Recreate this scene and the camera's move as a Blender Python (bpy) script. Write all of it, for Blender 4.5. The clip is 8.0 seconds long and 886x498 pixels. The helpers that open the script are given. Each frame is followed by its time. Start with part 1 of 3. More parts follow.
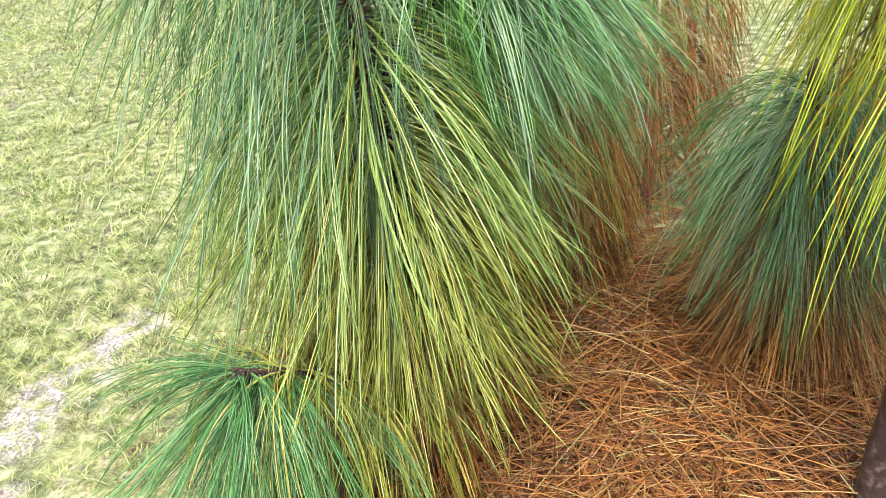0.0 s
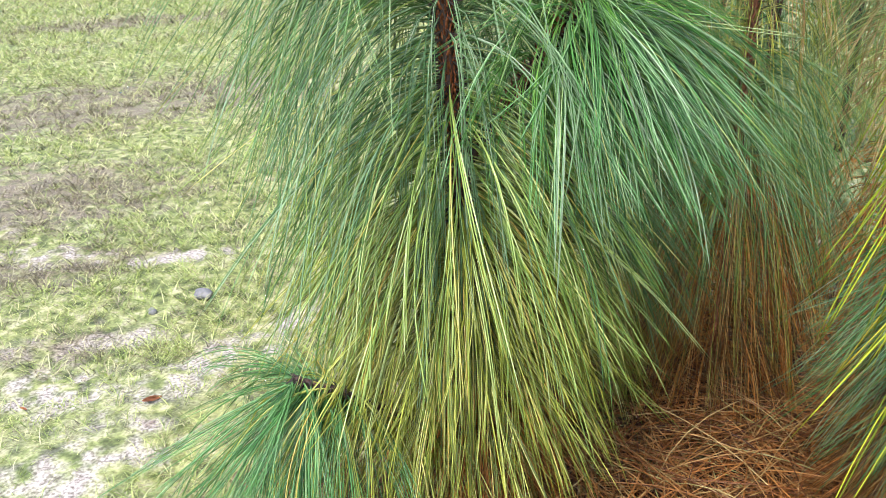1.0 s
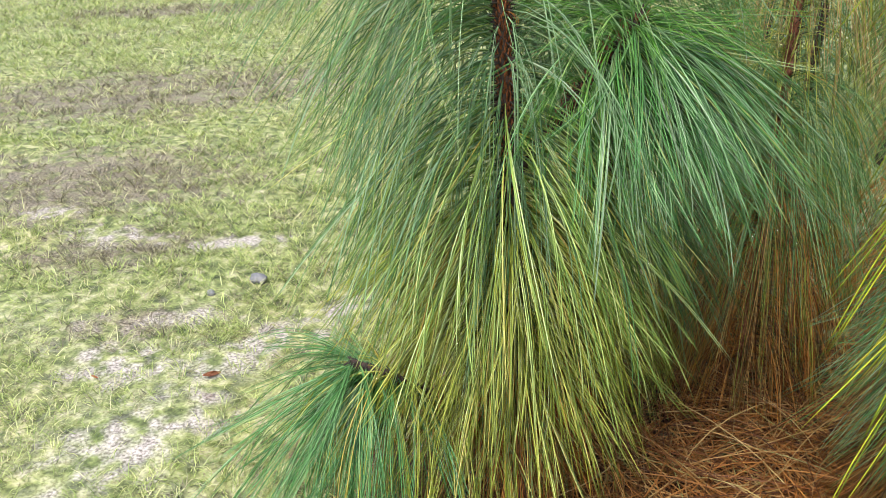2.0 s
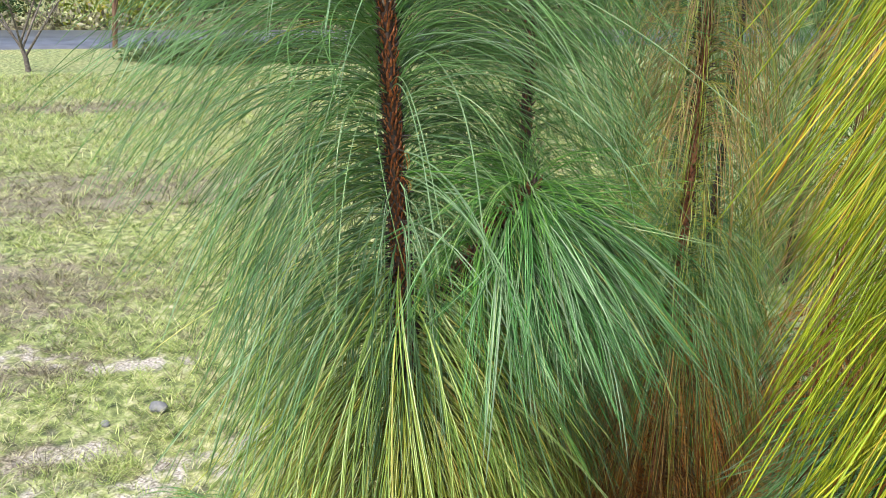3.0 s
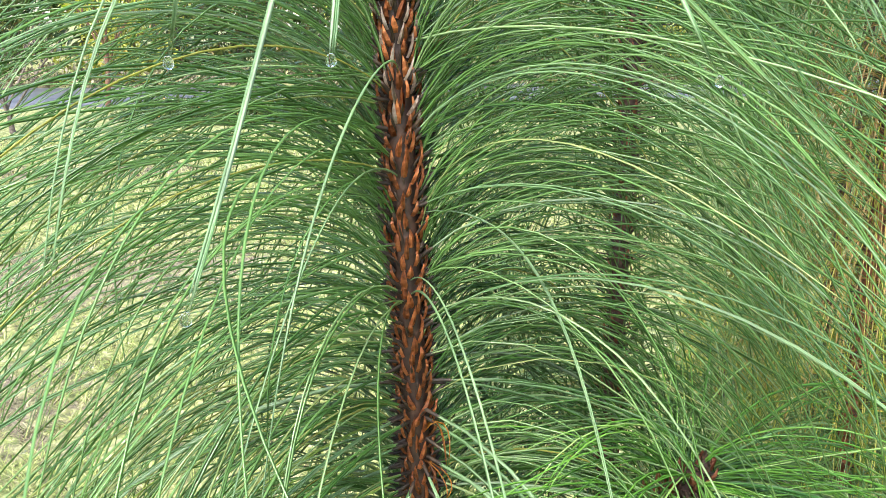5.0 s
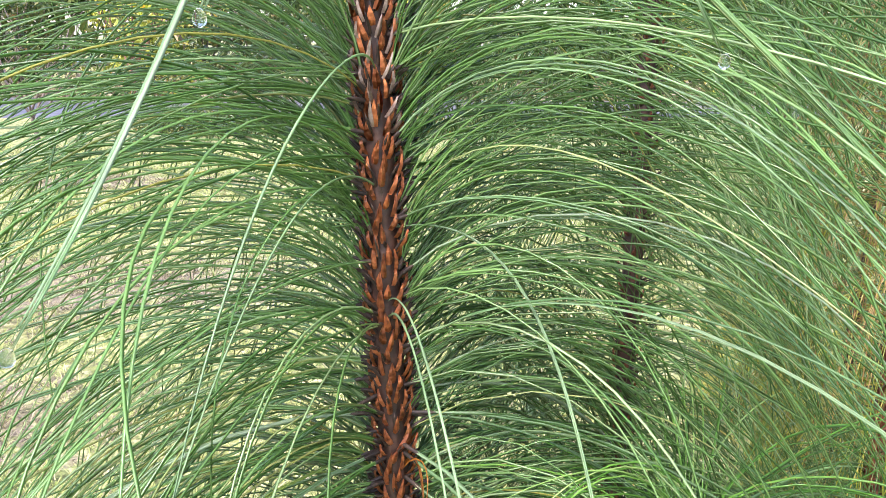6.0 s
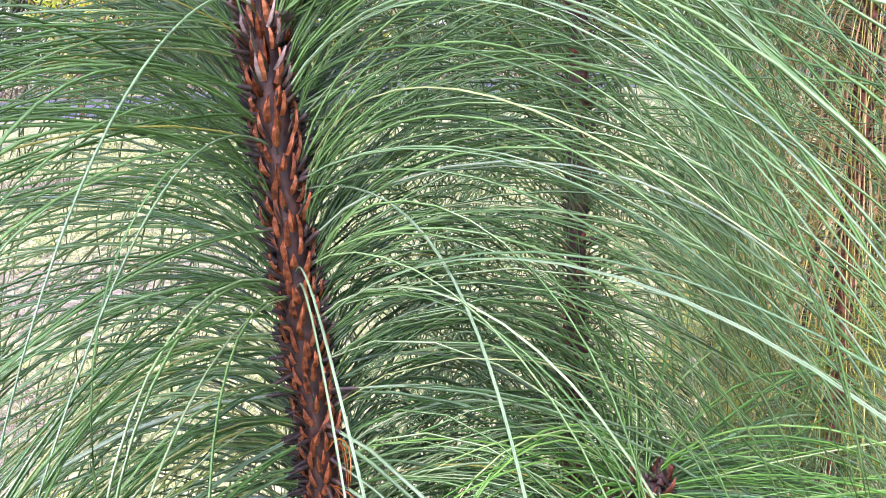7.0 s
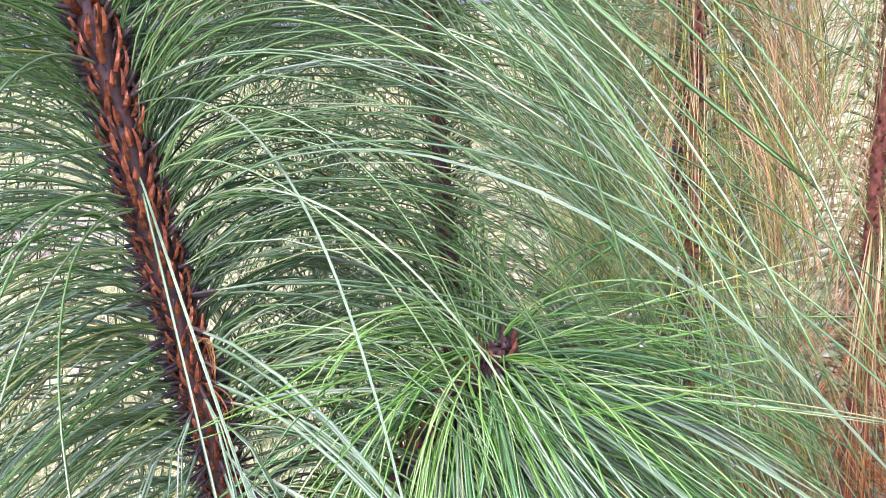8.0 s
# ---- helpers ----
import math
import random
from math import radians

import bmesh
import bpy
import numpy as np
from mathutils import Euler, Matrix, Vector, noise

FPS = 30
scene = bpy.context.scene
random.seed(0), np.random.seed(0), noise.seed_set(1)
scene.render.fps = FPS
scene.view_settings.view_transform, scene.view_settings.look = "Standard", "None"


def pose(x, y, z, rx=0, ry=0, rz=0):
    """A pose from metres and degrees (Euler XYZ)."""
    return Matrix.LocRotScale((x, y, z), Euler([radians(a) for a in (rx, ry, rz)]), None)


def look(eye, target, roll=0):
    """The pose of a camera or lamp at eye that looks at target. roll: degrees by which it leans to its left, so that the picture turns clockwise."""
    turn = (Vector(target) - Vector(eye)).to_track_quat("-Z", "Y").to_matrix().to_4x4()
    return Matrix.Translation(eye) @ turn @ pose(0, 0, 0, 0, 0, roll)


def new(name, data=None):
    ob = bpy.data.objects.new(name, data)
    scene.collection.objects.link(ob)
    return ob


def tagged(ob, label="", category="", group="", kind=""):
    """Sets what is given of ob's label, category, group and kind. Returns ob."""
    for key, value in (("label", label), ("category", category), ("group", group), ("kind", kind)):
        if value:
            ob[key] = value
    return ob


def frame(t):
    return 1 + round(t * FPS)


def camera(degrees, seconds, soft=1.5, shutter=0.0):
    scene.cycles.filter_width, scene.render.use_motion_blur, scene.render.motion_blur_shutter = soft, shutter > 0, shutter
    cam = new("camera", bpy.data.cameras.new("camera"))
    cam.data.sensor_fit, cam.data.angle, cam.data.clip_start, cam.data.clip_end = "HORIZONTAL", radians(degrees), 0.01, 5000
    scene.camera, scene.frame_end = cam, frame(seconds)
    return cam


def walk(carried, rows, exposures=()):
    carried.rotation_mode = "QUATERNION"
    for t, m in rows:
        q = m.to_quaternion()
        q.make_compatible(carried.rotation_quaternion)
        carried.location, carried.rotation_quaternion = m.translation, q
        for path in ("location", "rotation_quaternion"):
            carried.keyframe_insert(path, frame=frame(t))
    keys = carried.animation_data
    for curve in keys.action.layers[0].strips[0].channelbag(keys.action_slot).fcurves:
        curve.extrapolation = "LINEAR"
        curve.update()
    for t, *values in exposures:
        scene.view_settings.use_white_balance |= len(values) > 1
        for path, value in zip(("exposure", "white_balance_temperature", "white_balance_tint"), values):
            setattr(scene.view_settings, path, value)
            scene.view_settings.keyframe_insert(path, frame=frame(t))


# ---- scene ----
cam = camera(56.9, 8.0, 0.9, 0.1)
EXPOSURES = [(0, 2.12, 6650, 17), (1, 1.94, 6400, 16), (2.5, 1.66, 6800, 10), (3.5, 1.89, 6800, 8), (5, 2.29, 6850, 11), (6.5, 2.46, 6250, 37), (7, 2.52, 5900, 48), (8, 2.53, 5800, 58)]
PATH = [
    (0, (0.07, 0.161, 0.921), (-0.018, 1.934, 0.001), -5.5),
    (0.1, (0.088, 0.168, 0.92), (-0.055, 1.93, -0.015), -5.0),
    (0.2, (0.119, 0.164, 0.922), (-0.064, 1.935, 0.01), -3.9),
    (0.3, (0.157, 0.19, 0.93), (-0.081, 1.955, 0.02), -4.3),
    (0.4, (0.183, 0.203, 0.933), (-0.142, 1.964, 0.043), -3.9),
    (0.5, (0.209, 0.199, 0.934), (-0.21, 1.951, 0.064), -3.3),
    (1, (0.364, 0.227, 0.956), (-0.438, 1.863, 0.131), -2.5),
    (1.2, (0.373, 0.209, 0.956), (-0.481, 1.821, 0.137), -2.5),
    (2.3, (0.393, 0.129, 1.035), (-0.48, 1.718, 0.192), -0.9),
    (2.5, (0.395, 0.14, 1.046), (-0.468, 1.743, 0.217), -0.6),
    (2.7, (0.403, 0.166, 1.063), (-0.427, 1.811, 0.287), 0.3),
    (2.9, (0.401, 0.197, 1.083), (-0.376, 1.904, 0.389), 0.7),
    (3, (0.404, 0.217, 1.089), (-0.359, 1.952, 0.451), 1.2),
    (3.5, (0.379, 0.303, 1.092), (-0.381, 2.049, 0.48), 1.2),
    (4, (0.278, 0.452, 1.101), (-0.503, 2.2, 0.521), 0.6),
    (4.3, (0.206, 0.541, 1.108), (-0.564, 2.305, 0.566), 0.0),
    (4.5, (0.185, 0.585, 1.103), (-0.601, 2.344, 0.567), -0.2),
    (4.6, (0.174, 0.618, 1.09), (-0.62, 2.384, 0.591), -0.9),
    (5, (0.141, 0.699, 1.102), (-0.642, 2.464, 0.58), 0.8),
    (5.2, (0.135, 0.725, 1.095), (-0.67, 2.489, 0.601), 1.3),
    (6.3, (0.142, 0.756, 1.089), (-0.704, 2.503, 0.606), 1.2),
    (6.5, (0.138, 0.767, 1.084), (-0.706, 2.515, 0.6), 0.3),
    (7, (0.154, 0.783, 1.074), (-0.602, 2.558, 0.547), -1.5),
    (7.5, (0.168, 0.782, 1.066), (-0.465, 2.583, 0.469), -2.6),
    (8, (0.196, 0.76, 1.066), (-0.33, 2.553, 0.355), -4.8),
]
walk(cam, [(t, look(eye, target, roll)) for t, eye, target, roll in PATH], EXPOSURES)

# ---- light ----
world = bpy.data.worlds.new("overcast")
scene.world = world
world.use_nodes = True
wn = world.node_tree
sky = wn.nodes.new("ShaderNodeTexSky")
sky.sky_type = "NISHITA"
sky.sun_disc = False
SUN_ELEV, SUN_AZ = 60.0, 185.0
sky.sun_elevation, sky.sun_rotation = radians(SUN_ELEV), radians(SUN_AZ)
sky.air_density, sky.dust_density, sky.ozone_density = 1.0, 1.5, 1.0
wn.links.new(sky.outputs[0], wn.nodes["Background"].inputs[0])
wn.nodes["Background"].inputs[1].default_value = 0.12
sun = new("sun", bpy.data.lights.new("sun", "SUN"))
sun.data.energy, sun.data.angle, sun.data.color = 1.85, radians(28), (1.0, 0.985, 0.96)
az = radians(SUN_AZ)
sun_dir = Vector((math.sin(az) * math.cos(radians(SUN_ELEV)), math.cos(az) * math.cos(radians(SUN_ELEV)), math.sin(radians(SUN_ELEV))))
sun.matrix_world = look(sun_dir * 30, (0, 0, 0))


# ---- materials ----
def node_mat(name):
    m = bpy.data.materials.new(name)
    m.use_nodes = True
    return m, m.node_tree.nodes, m.node_tree.links, m.node_tree.nodes["Principled BSDF"]


def ramp(nodes, stops):
    r = nodes.new("ShaderNodeValToRGB")
    r.color_ramp.elements[0].position, r.color_ramp.elements[0].color = stops[0][0], (*stops[0][1], 1)
    r.color_ramp.elements[1].position, r.color_ramp.elements[1].color = stops[-1][0], (*stops[-1][1], 1)
    for p, c in stops[1:-1]:
        e = r.color_ramp.elements.new(p)
        e.color = (*c, 1)
    return r


def noise_node(nodes, links, scale, detail=4.0, vec=None):
    n = nodes.new("ShaderNodeTexNoise")
    n.inputs["Scale"].default_value, n.inputs["Detail"].default_value = scale, detail
    if vec is not None:
        links.new(vec, n.inputs["Vector"])
    return n


def mix(nodes, links, fac, a, b, blend="MIX"):
    m = nodes.new("ShaderNodeMix")
    m.data_type, m.blend_type = "RGBA", blend
    for sock, val in ((m.inputs[0], fac), (m.inputs[6], a), (m.inputs[7], b)):
        if isinstance(val, (int, float)):
            sock.default_value = val
        elif isinstance(val, tuple):
            sock.default_value = (*val, 1)
        else:
            links.new(val, sock)
    return m.outputs[2]


def needle_mat(name, stops, rough=0.36, trans=0.36, wet=0.65):
    """Living or dead needle: hue varies needle by needle, and slightly along it."""
    m, nodes, links, bsdf = node_mat(name)
    geo = nodes.new("ShaderNodeNewGeometry")
    r = ramp(nodes, stops)
    links.new(geo.outputs["Random Per Island"], r.inputs[0])
    coord = nodes.new("ShaderNodeTexCoord")
    n = noise_node(nodes, links, 26.0, 3.0, coord.outputs["Object"])
    dark = ramp(nodes, [(0.3, (0.68, 0.72, 0.66)), (0.7, (1.2, 1.2, 1.1))])
    links.new(n.outputs[0], dark.inputs[0])
    col = mix(nodes, links, 1.0, r.outputs[0], dark.outputs[0], "MULTIPLY")
    links.new(col, bsdf.inputs["Base Color"])
    bsdf.inputs["Roughness"].default_value = rough
    bsdf.inputs["Coat Weight"].default_value = wet
    bsdf.inputs["Coat Roughness"].default_value = 0.2
    tr = nodes.new("ShaderNodeBsdfTranslucent")
    links.new(col, tr.inputs[0])
    ms = nodes.new("ShaderNodeMixShader")
    ms.inputs[0].default_value = trans
    links.new(bsdf.outputs[0], ms.inputs[1])
    links.new(tr.outputs[0], ms.inputs[2])
    links.new(ms.outputs[0], nodes["Material Output"].inputs[0])
    return m


# pale stops of the green ramps put wet glints into the needle colour
M_TUFT = needle_mat("needle_fresh_green", [(0, (0.035, 0.13, 0.03)), (0.35, (0.08, 0.26, 0.06)), (0.7, (0.16, 0.39, 0.12)), (0.92, (0.34, 0.56, 0.28)), (1, (0.38, 0.42, 0.10))])
M_FRESH = needle_mat("needle_bright_green", [(0, (0.05, 0.17, 0.02)), (0.4, (0.12, 0.34, 0.045)), (0.8, (0.23, 0.48, 0.09)), (1, (0.42, 0.60, 0.22))])
# added blue in these stops paints the sky's grey sheen
M_GREEN = needle_mat("needle_green", [(0, (0.055, 0.15, 0.030)), (0.35, (0.105, 0.245, 0.058)), (0.7, (0.185, 0.35, 0.11)), (0.94, (0.34, 0.48, 0.24)), (1, (0.38, 0.37, 0.08))])
M_OLIVE = needle_mat("needle_yellow_green", [(0, (0.11, 0.14, 0.018)), (0.35, (0.27, 0.32, 0.04)), (0.7, (0.48, 0.49, 0.07)), (0.92, (0.68, 0.68, 0.22)), (1, (0.58, 0.36, 0.06))])
M_LIME = needle_mat("needle_lime_green", [(0, (0.104, 0.186, 0.0278)), (0.35, (0.267, 0.394, 0.0754)), (0.7, (0.464, 0.592, 0.162)), (0.92, (0.719, 0.8, 0.383)), (1, (0.673, 0.545, 0.116))])
M_YELLOW = needle_mat("needle_yellow", [(0, (0.20, 0.27, 0.015)), (0.4, (0.37, 0.46, 0.025)), (0.75, (0.58, 0.60, 0.04)), (0.92, (0.62, 0.50, 0.04)), (1, (0.56, 0.27, 0.02))])
M_STRAW = needle_mat("needle_straw", [(0, (0.10, 0.03, 0.010)), (0.35, (0.42, 0.15, 0.03)), (0.75, (0.64, 0.29, 0.06)), (1, (0.70, 0.46, 0.17))], 0.5, 0.52, 0.1)
M_LITTER = needle_mat("fallen_needle", [(0, (0.08, 0.026, 0.010)), (0.35, (0.30, 0.105, 0.024)), (0.75, (0.47, 0.20, 0.05)), (1, (0.52, 0.33, 0.13))], 0.5, 0.25, 0.1)
M_BROWN = needle_mat("needle_olive_brown", [(0, (0.05, 0.025, 0.008)), (0.35, (0.19, 0.10, 0.022)), (0.7, (0.34, 0.21, 0.05)), (1, (0.42, 0.36, 0.10))], 0.45, 0.35, 0.3)
M_TAN = needle_mat("needle_tan", [(0, (0.28, 0.15, 0.05)), (0.4, (0.44, 0.27, 0.10)), (0.8, (0.55, 0.39, 0.17)), (1, (0.36, 0.38, 0.12))], 0.5, 0.15, 0.1)
# whitish sky sheen of wet needles, painted in as a paler base colour
M_SHEENPALE = needle_mat("wet_needle_painted_sheen", [(0, (0.12, 0.26, 0.10)), (0.4, (0.22, 0.39, 0.18)), (0.8, (0.36, 0.52, 0.31)), (1, (0.48, 0.60, 0.43))], 0.42, 0.48, 0.4)
M_GRASS = needle_mat("grass_blade", [(0, (0.13, 0.18, 0.045)), (0.3, (0.27, 0.34, 0.09)), (0.7, (0.44, 0.48, 0.17)), (0.9, (0.60, 0.57, 0.32)), (1, (0.34, 0.27, 0.16))], 0.5, 0.3, 0.05)
M_DRYGRASS = needle_mat("dry_grass_blade", [(0, (0.07, 0.055, 0.035)), (0.4, (0.19, 0.16, 0.10)), (0.8, (0.36, 0.32, 0.21)), (1, (0.44, 0.44, 0.20))], 0.6, 0.2, 0.0)
M_SHRUB = needle_mat("shrub_leaf", [(0, (0.02, 0.05, 0.012)), (0.5, (0.06, 0.11, 0.025)), (0.9, (0.16, 0.19, 0.05)), (1, (0.28, 0.16, 0.04))], 0.5, 0.25, 0.1)


def bark_mat(name, dark, mid, light, scale, rough=0.55):
    m, nodes, links, bsdf = node_mat(name)
    coord = nodes.new("ShaderNodeTexCoord")
    n = noise_node(nodes, links, scale, 6.0, coord.outputs["Object"])
    r = ramp(nodes, [(0.3, dark), (0.52, mid), (0.75, light)])
    links.new(n.outputs[0], r.inputs[0])
    info = nodes.new("ShaderNodeObjectInfo")
    geo = nodes.new("ShaderNodeNewGeometry")
    add = nodes.new("ShaderNodeMath")
    add.operation = "ADD"
    links.new(info.outputs["Random"], add.inputs[0])
    links.new(geo.outputs["Random Per Island"], add.inputs[1])
    v = ramp(nodes, [(0.0, (0.55, 0.5, 0.48)), (0.5, (0.95, 0.95, 0.95)), (1.0, (1.35, 1.3, 1.2))])
    half = nodes.new("ShaderNodeMath")
    half.operation = "MULTIPLY"
    half.inputs[1].default_value = 0.5
    links.new(add.outputs[0], half.inputs[0])
    links.new(half.outputs[0], v.inputs[0])
    links.new(mix(nodes, links, 1.0, r.outputs[0], v.outputs[0], "MULTIPLY"), bsdf.inputs["Base Color"])
    b = nodes.new("ShaderNodeBump")
    b.inputs["Strength"].default_value, b.inputs["Distance"].default_value = 0.6, 0.002
    links.new(n.outputs[0], b.inputs["Height"])
    links.new(b.outputs[0], bsdf.inputs["Normal"])
    bsdf.inputs["Roughness"].default_value = rough
    return m


M_BARK = bark_mat("stem_bark_dark", (0.018, 0.010, 0.008), (0.05, 0.024, 0.016), (0.11, 0.05, 0.03), 140)
M_SCALE = bark_mat("stem_scale_rust", (0.12, 0.034, 0.014), (0.44, 0.135, 0.04), (0.62, 0.26, 0.095), 260, 0.5)
M_SHEATH = bark_mat("needle_sheath", (0.012, 0.009, 0.007), (0.035, 0.022, 0.015), (0.09, 0.055, 0.035), 220, 0.6)
M_PALE = bark_mat("pale_bud_scale", (0.25, 0.15, 0.10), (0.45, 0.34, 0.27), (0.62, 0.52, 0.45), 240, 0.7)
M_REDBARK = bark_mat("reddish_bark", (0.10, 0.034, 0.02), (0.28, 0.095, 0.05), (0.42, 0.19, 0.11), 120)
M_WETBARK = bark_mat("wet_trunk_bark", (0.012, 0.009, 0.008), (0.035, 0.023, 0.019), (0.13, 0.10, 0.085), 60, 0.3)
M_GREYBARK = bark_mat("grey_bark", (0.05, 0.04, 0.03), (0.12, 0.095, 0.075), (0.22, 0.18, 0.15), 40, 0.8)
M_BROWNBARK = bark_mat("brown_bark", (0.07, 0.035, 0.02), (0.17, 0.085, 0.045), (0.27, 0.15, 0.085), 50, 0.7)
M_STONE = bark_mat("grey_stone", (0.10, 0.10, 0.10), (0.17, 0.17, 0.17), (0.28, 0.27, 0.26), 60, 0.7)
M_LEAF = bark_mat("fallen_leaf", (0.22, 0.07, 0.025), (0.38, 0.14, 0.05), (0.48, 0.23, 0.10), 60, 0.6)

M_DROP, _n, _l, _b = node_mat("water_drop")
_b.inputs["Base Color"].default_value = (0.95, 0.97, 0.97, 1)
_b.inputs["Transmission Weight"].default_value = 1.0
_b.inputs["IOR"].default_value = 1.33
_b.inputs["Roughness"].default_value = 0.03


def ellipse_mask(nodes, links, vec, cx, cy, rx, ry, turn, wob):
    """1 inside a ragged patch of ground, 0 outside."""
    mp = nodes.new("ShaderNodeMapping")
    mp.vector_type = "TEXTURE"
    mp.inputs["Location"].default_value = (cx, cy, 0)
    mp.inputs["Rotation"].default_value = (0, 0, radians(turn))
    mp.inputs["Scale"].default_value = (rx, ry, 1000)
    links.new(vec, mp.inputs["Vector"])
    ln = nodes.new("ShaderNodeVectorMath")
    ln.operation = "LENGTH"
    links.new(mp.outputs[0], ln.inputs[0])
    ad = nodes.new("ShaderNodeMath")
    ad.operation = "ADD"
    links.new(ln.outputs["Value"], ad.inputs[0])
    links.new(wob, ad.inputs[1])
    mr = nodes.new("ShaderNodeMapRange")
    mr.interpolation_type = "SMOOTHSTEP"
    mr.inputs[1].default_value, mr.inputs[2].default_value = 0.55, 1.3
    mr.inputs[3].default_value, mr.inputs[4].default_value = 1.0, 0.0
    links.new(ad.outputs[0], mr.inputs[0])
    return mr.outputs[0]


# bare sandy spots and dull grey-brown spots of the lawn: centre, half sizes, turn
SAND = [(-1.25, 1.82, 0.14, 0.055, 42), (-0.80, 1.36, 0.26, 0.075, 70), (-1.02, 1.16, 0.14, 0.08, 20), (-0.77, 0.98, 0.18, 0.10, 60),
        (-1.62, 1.68, 0.16, 0.06, 20), (-0.72, 1.62, 0.16, 0.06, 60), (-0.60, 0.75, 0.16, 0.09, 30), (-1.05, 1.40, 0.10, 0.05, 30), (-1.97, 1.72, 0.10, 0.05, 40),
        (-0.85, 1.02, 0.55, 0.42, 50), (-1.35, 1.15, 0.30, 0.16, 40)]
DULL = [(-2.95, 3.05, 1.15, 0.52, 42), (-2.15, 1.95, 0.62, 0.40, 40), (-1.55, 1.62, 0.28, 0.15, 40), (-4.8, 5.2, 0.9, 0.3, 40), (-1.12, 1.33, 0.18, 0.08, 50)]



def ground_mat():
    m, nodes, links, bsdf = node_mat("thin_lawn_on_sand")
    coord = nodes.new("ShaderNodeTexCoord")
    vec = coord.outputs["Object"]
    n1 = noise_node(nodes, links, 2.2, 6, vec)
    n2 = noise_node(nodes, links, 24, 5, vec)
    n3 = noise_node(nodes, links, 150, 4, vec)
    # dark green low stops paint the shadow between grass tufts; upper ones are sandy
    grass = ramp(nodes, [(0.32, (0.048, 0.062, 0.022)), (0.44, (0.125, 0.15, 0.052)), (0.53, (0.22, 0.245, 0.095)), (0.62, (0.34, 0.34, 0.19)), (0.76, (0.47, 0.44, 0.34))])
    links.new(n2.outputs[0], grass.inputs[0])
    big = ramp(nodes, [(0.35, (0.85, 0.92, 0.8)), (0.65, (1.12, 1.05, 0.95))])
    links.new(n1.outputs[0], big.inputs[0])
    col = mix(nodes, links, 1.0, grass.outputs[0], big.outputs[0], "MULTIPLY")
    wob = nodes.new("ShaderNodeMath")
    wob.operation = "MULTIPLY_ADD"
    wob.inputs[1].default_value, wob.inputs[2].default_value = 3.6, -1.75
    nw = noise_node(nodes, links, 14, 9, vec)
    links.new(nw.outputs[0], wob.inputs[0])
    soil = ramp(nodes, [(0.3, (0.085, 0.068, 0.045)), (0.55, (0.18, 0.15, 0.105)), (0.75, (0.30, 0.26, 0.19))])
    links.new(n3.outputs[0], soil.inputs[0])
    sand = ramp(nodes, [(0.3, (0.17, 0.145, 0.12)), (0.5, (0.33, 0.29, 0.255)), (0.72, (0.48, 0.44, 0.395))])
    links.new(n3.outputs[0], sand.inputs[0])
    nb = noise_node(nodes, links, 17, 8, vec)
    worn = nodes.new("ShaderNodeMapRange")
    worn.inputs[1].default_value, worn.inputs[2].default_value, worn.inputs[3].default_value = 0.38, 0.52, 0.25
    links.new(nb.outputs[0], worn.inputs[0])
    for e in DULL:
        k = ellipse_mask(nodes, links, vec, *e, wob.outputs[0])
        mul = nodes.new("ShaderNodeMath")
        mul.operation = "MULTIPLY"
        links.new(k, mul.inputs[0])
        links.new(worn.outputs[0], mul.inputs[1])
        col = mix(nodes, links, mul.outputs[0], col, soil.outputs[0])
    brk = nodes.new("ShaderNodeMapRange")
    brk.inputs[1].default_value, brk.inputs[2].default_value = 0.40, 0.58
    links.new(nb.outputs[0], brk.inputs[0])
    for i, e in enumerate(SAND):
        k = ellipse_mask(nodes, links, vec, *e, wob.outputs[0])
        if i:
            mul = nodes.new("ShaderNodeMath")
            mul.operation = "MULTIPLY"
            links.new(k, mul.inputs[0])
            links.new(brk.outputs[0], mul.inputs[1])
            k = mul.outputs[0]
            if i > 8:
                thin = nodes.new("ShaderNodeMath")
                thin.operation = "MULTIPLY"
                thin.inputs[1].default_value = 0.22
                links.new(k, thin.inputs[0])
                k = thin.outputs[0]
        col = mix(nodes, links, k, col, sand.outputs[0])
    peat = ramp(nodes, [(0.3, (0.035, 0.018, 0.010)), (0.55, (0.085, 0.042, 0.022)), (0.75, (0.17, 0.09, 0.05))])
    links.new(n3.outputs[0], peat.inputs[0])
    k = ellipse_mask(nodes, links, vec, 0.48, 1.30, 0.75, 0.72, 20, wob.outputs[0])
    col = mix(nodes, links, k, col, peat.outputs[0])
    speck = ramp(nodes, [(0.36, (0.66, 0.64, 0.60)), (0.50, (0.95, 0.95, 0.93)), (0.64, (1.15, 1.14, 1.08))])
    links.new(n3.outputs[0], speck.inputs[0])
    col = mix(nodes, links, 1.0, col, speck.outputs[0], "MULTIPLY")
    links.new(col, bsdf.inputs["Base Color"])
    bsdf.inputs["Roughness"].default_value = 0.9
    b = nodes.new("ShaderNodeBump")
    b.inputs["Strength"].default_value, b.inputs["Distance"].default_value = 0.7, 0.012
    links.new(n2.outputs[0], b.inputs["Height"])
    links.new(b.outputs[0], bsdf.inputs["Normal"])
    return m


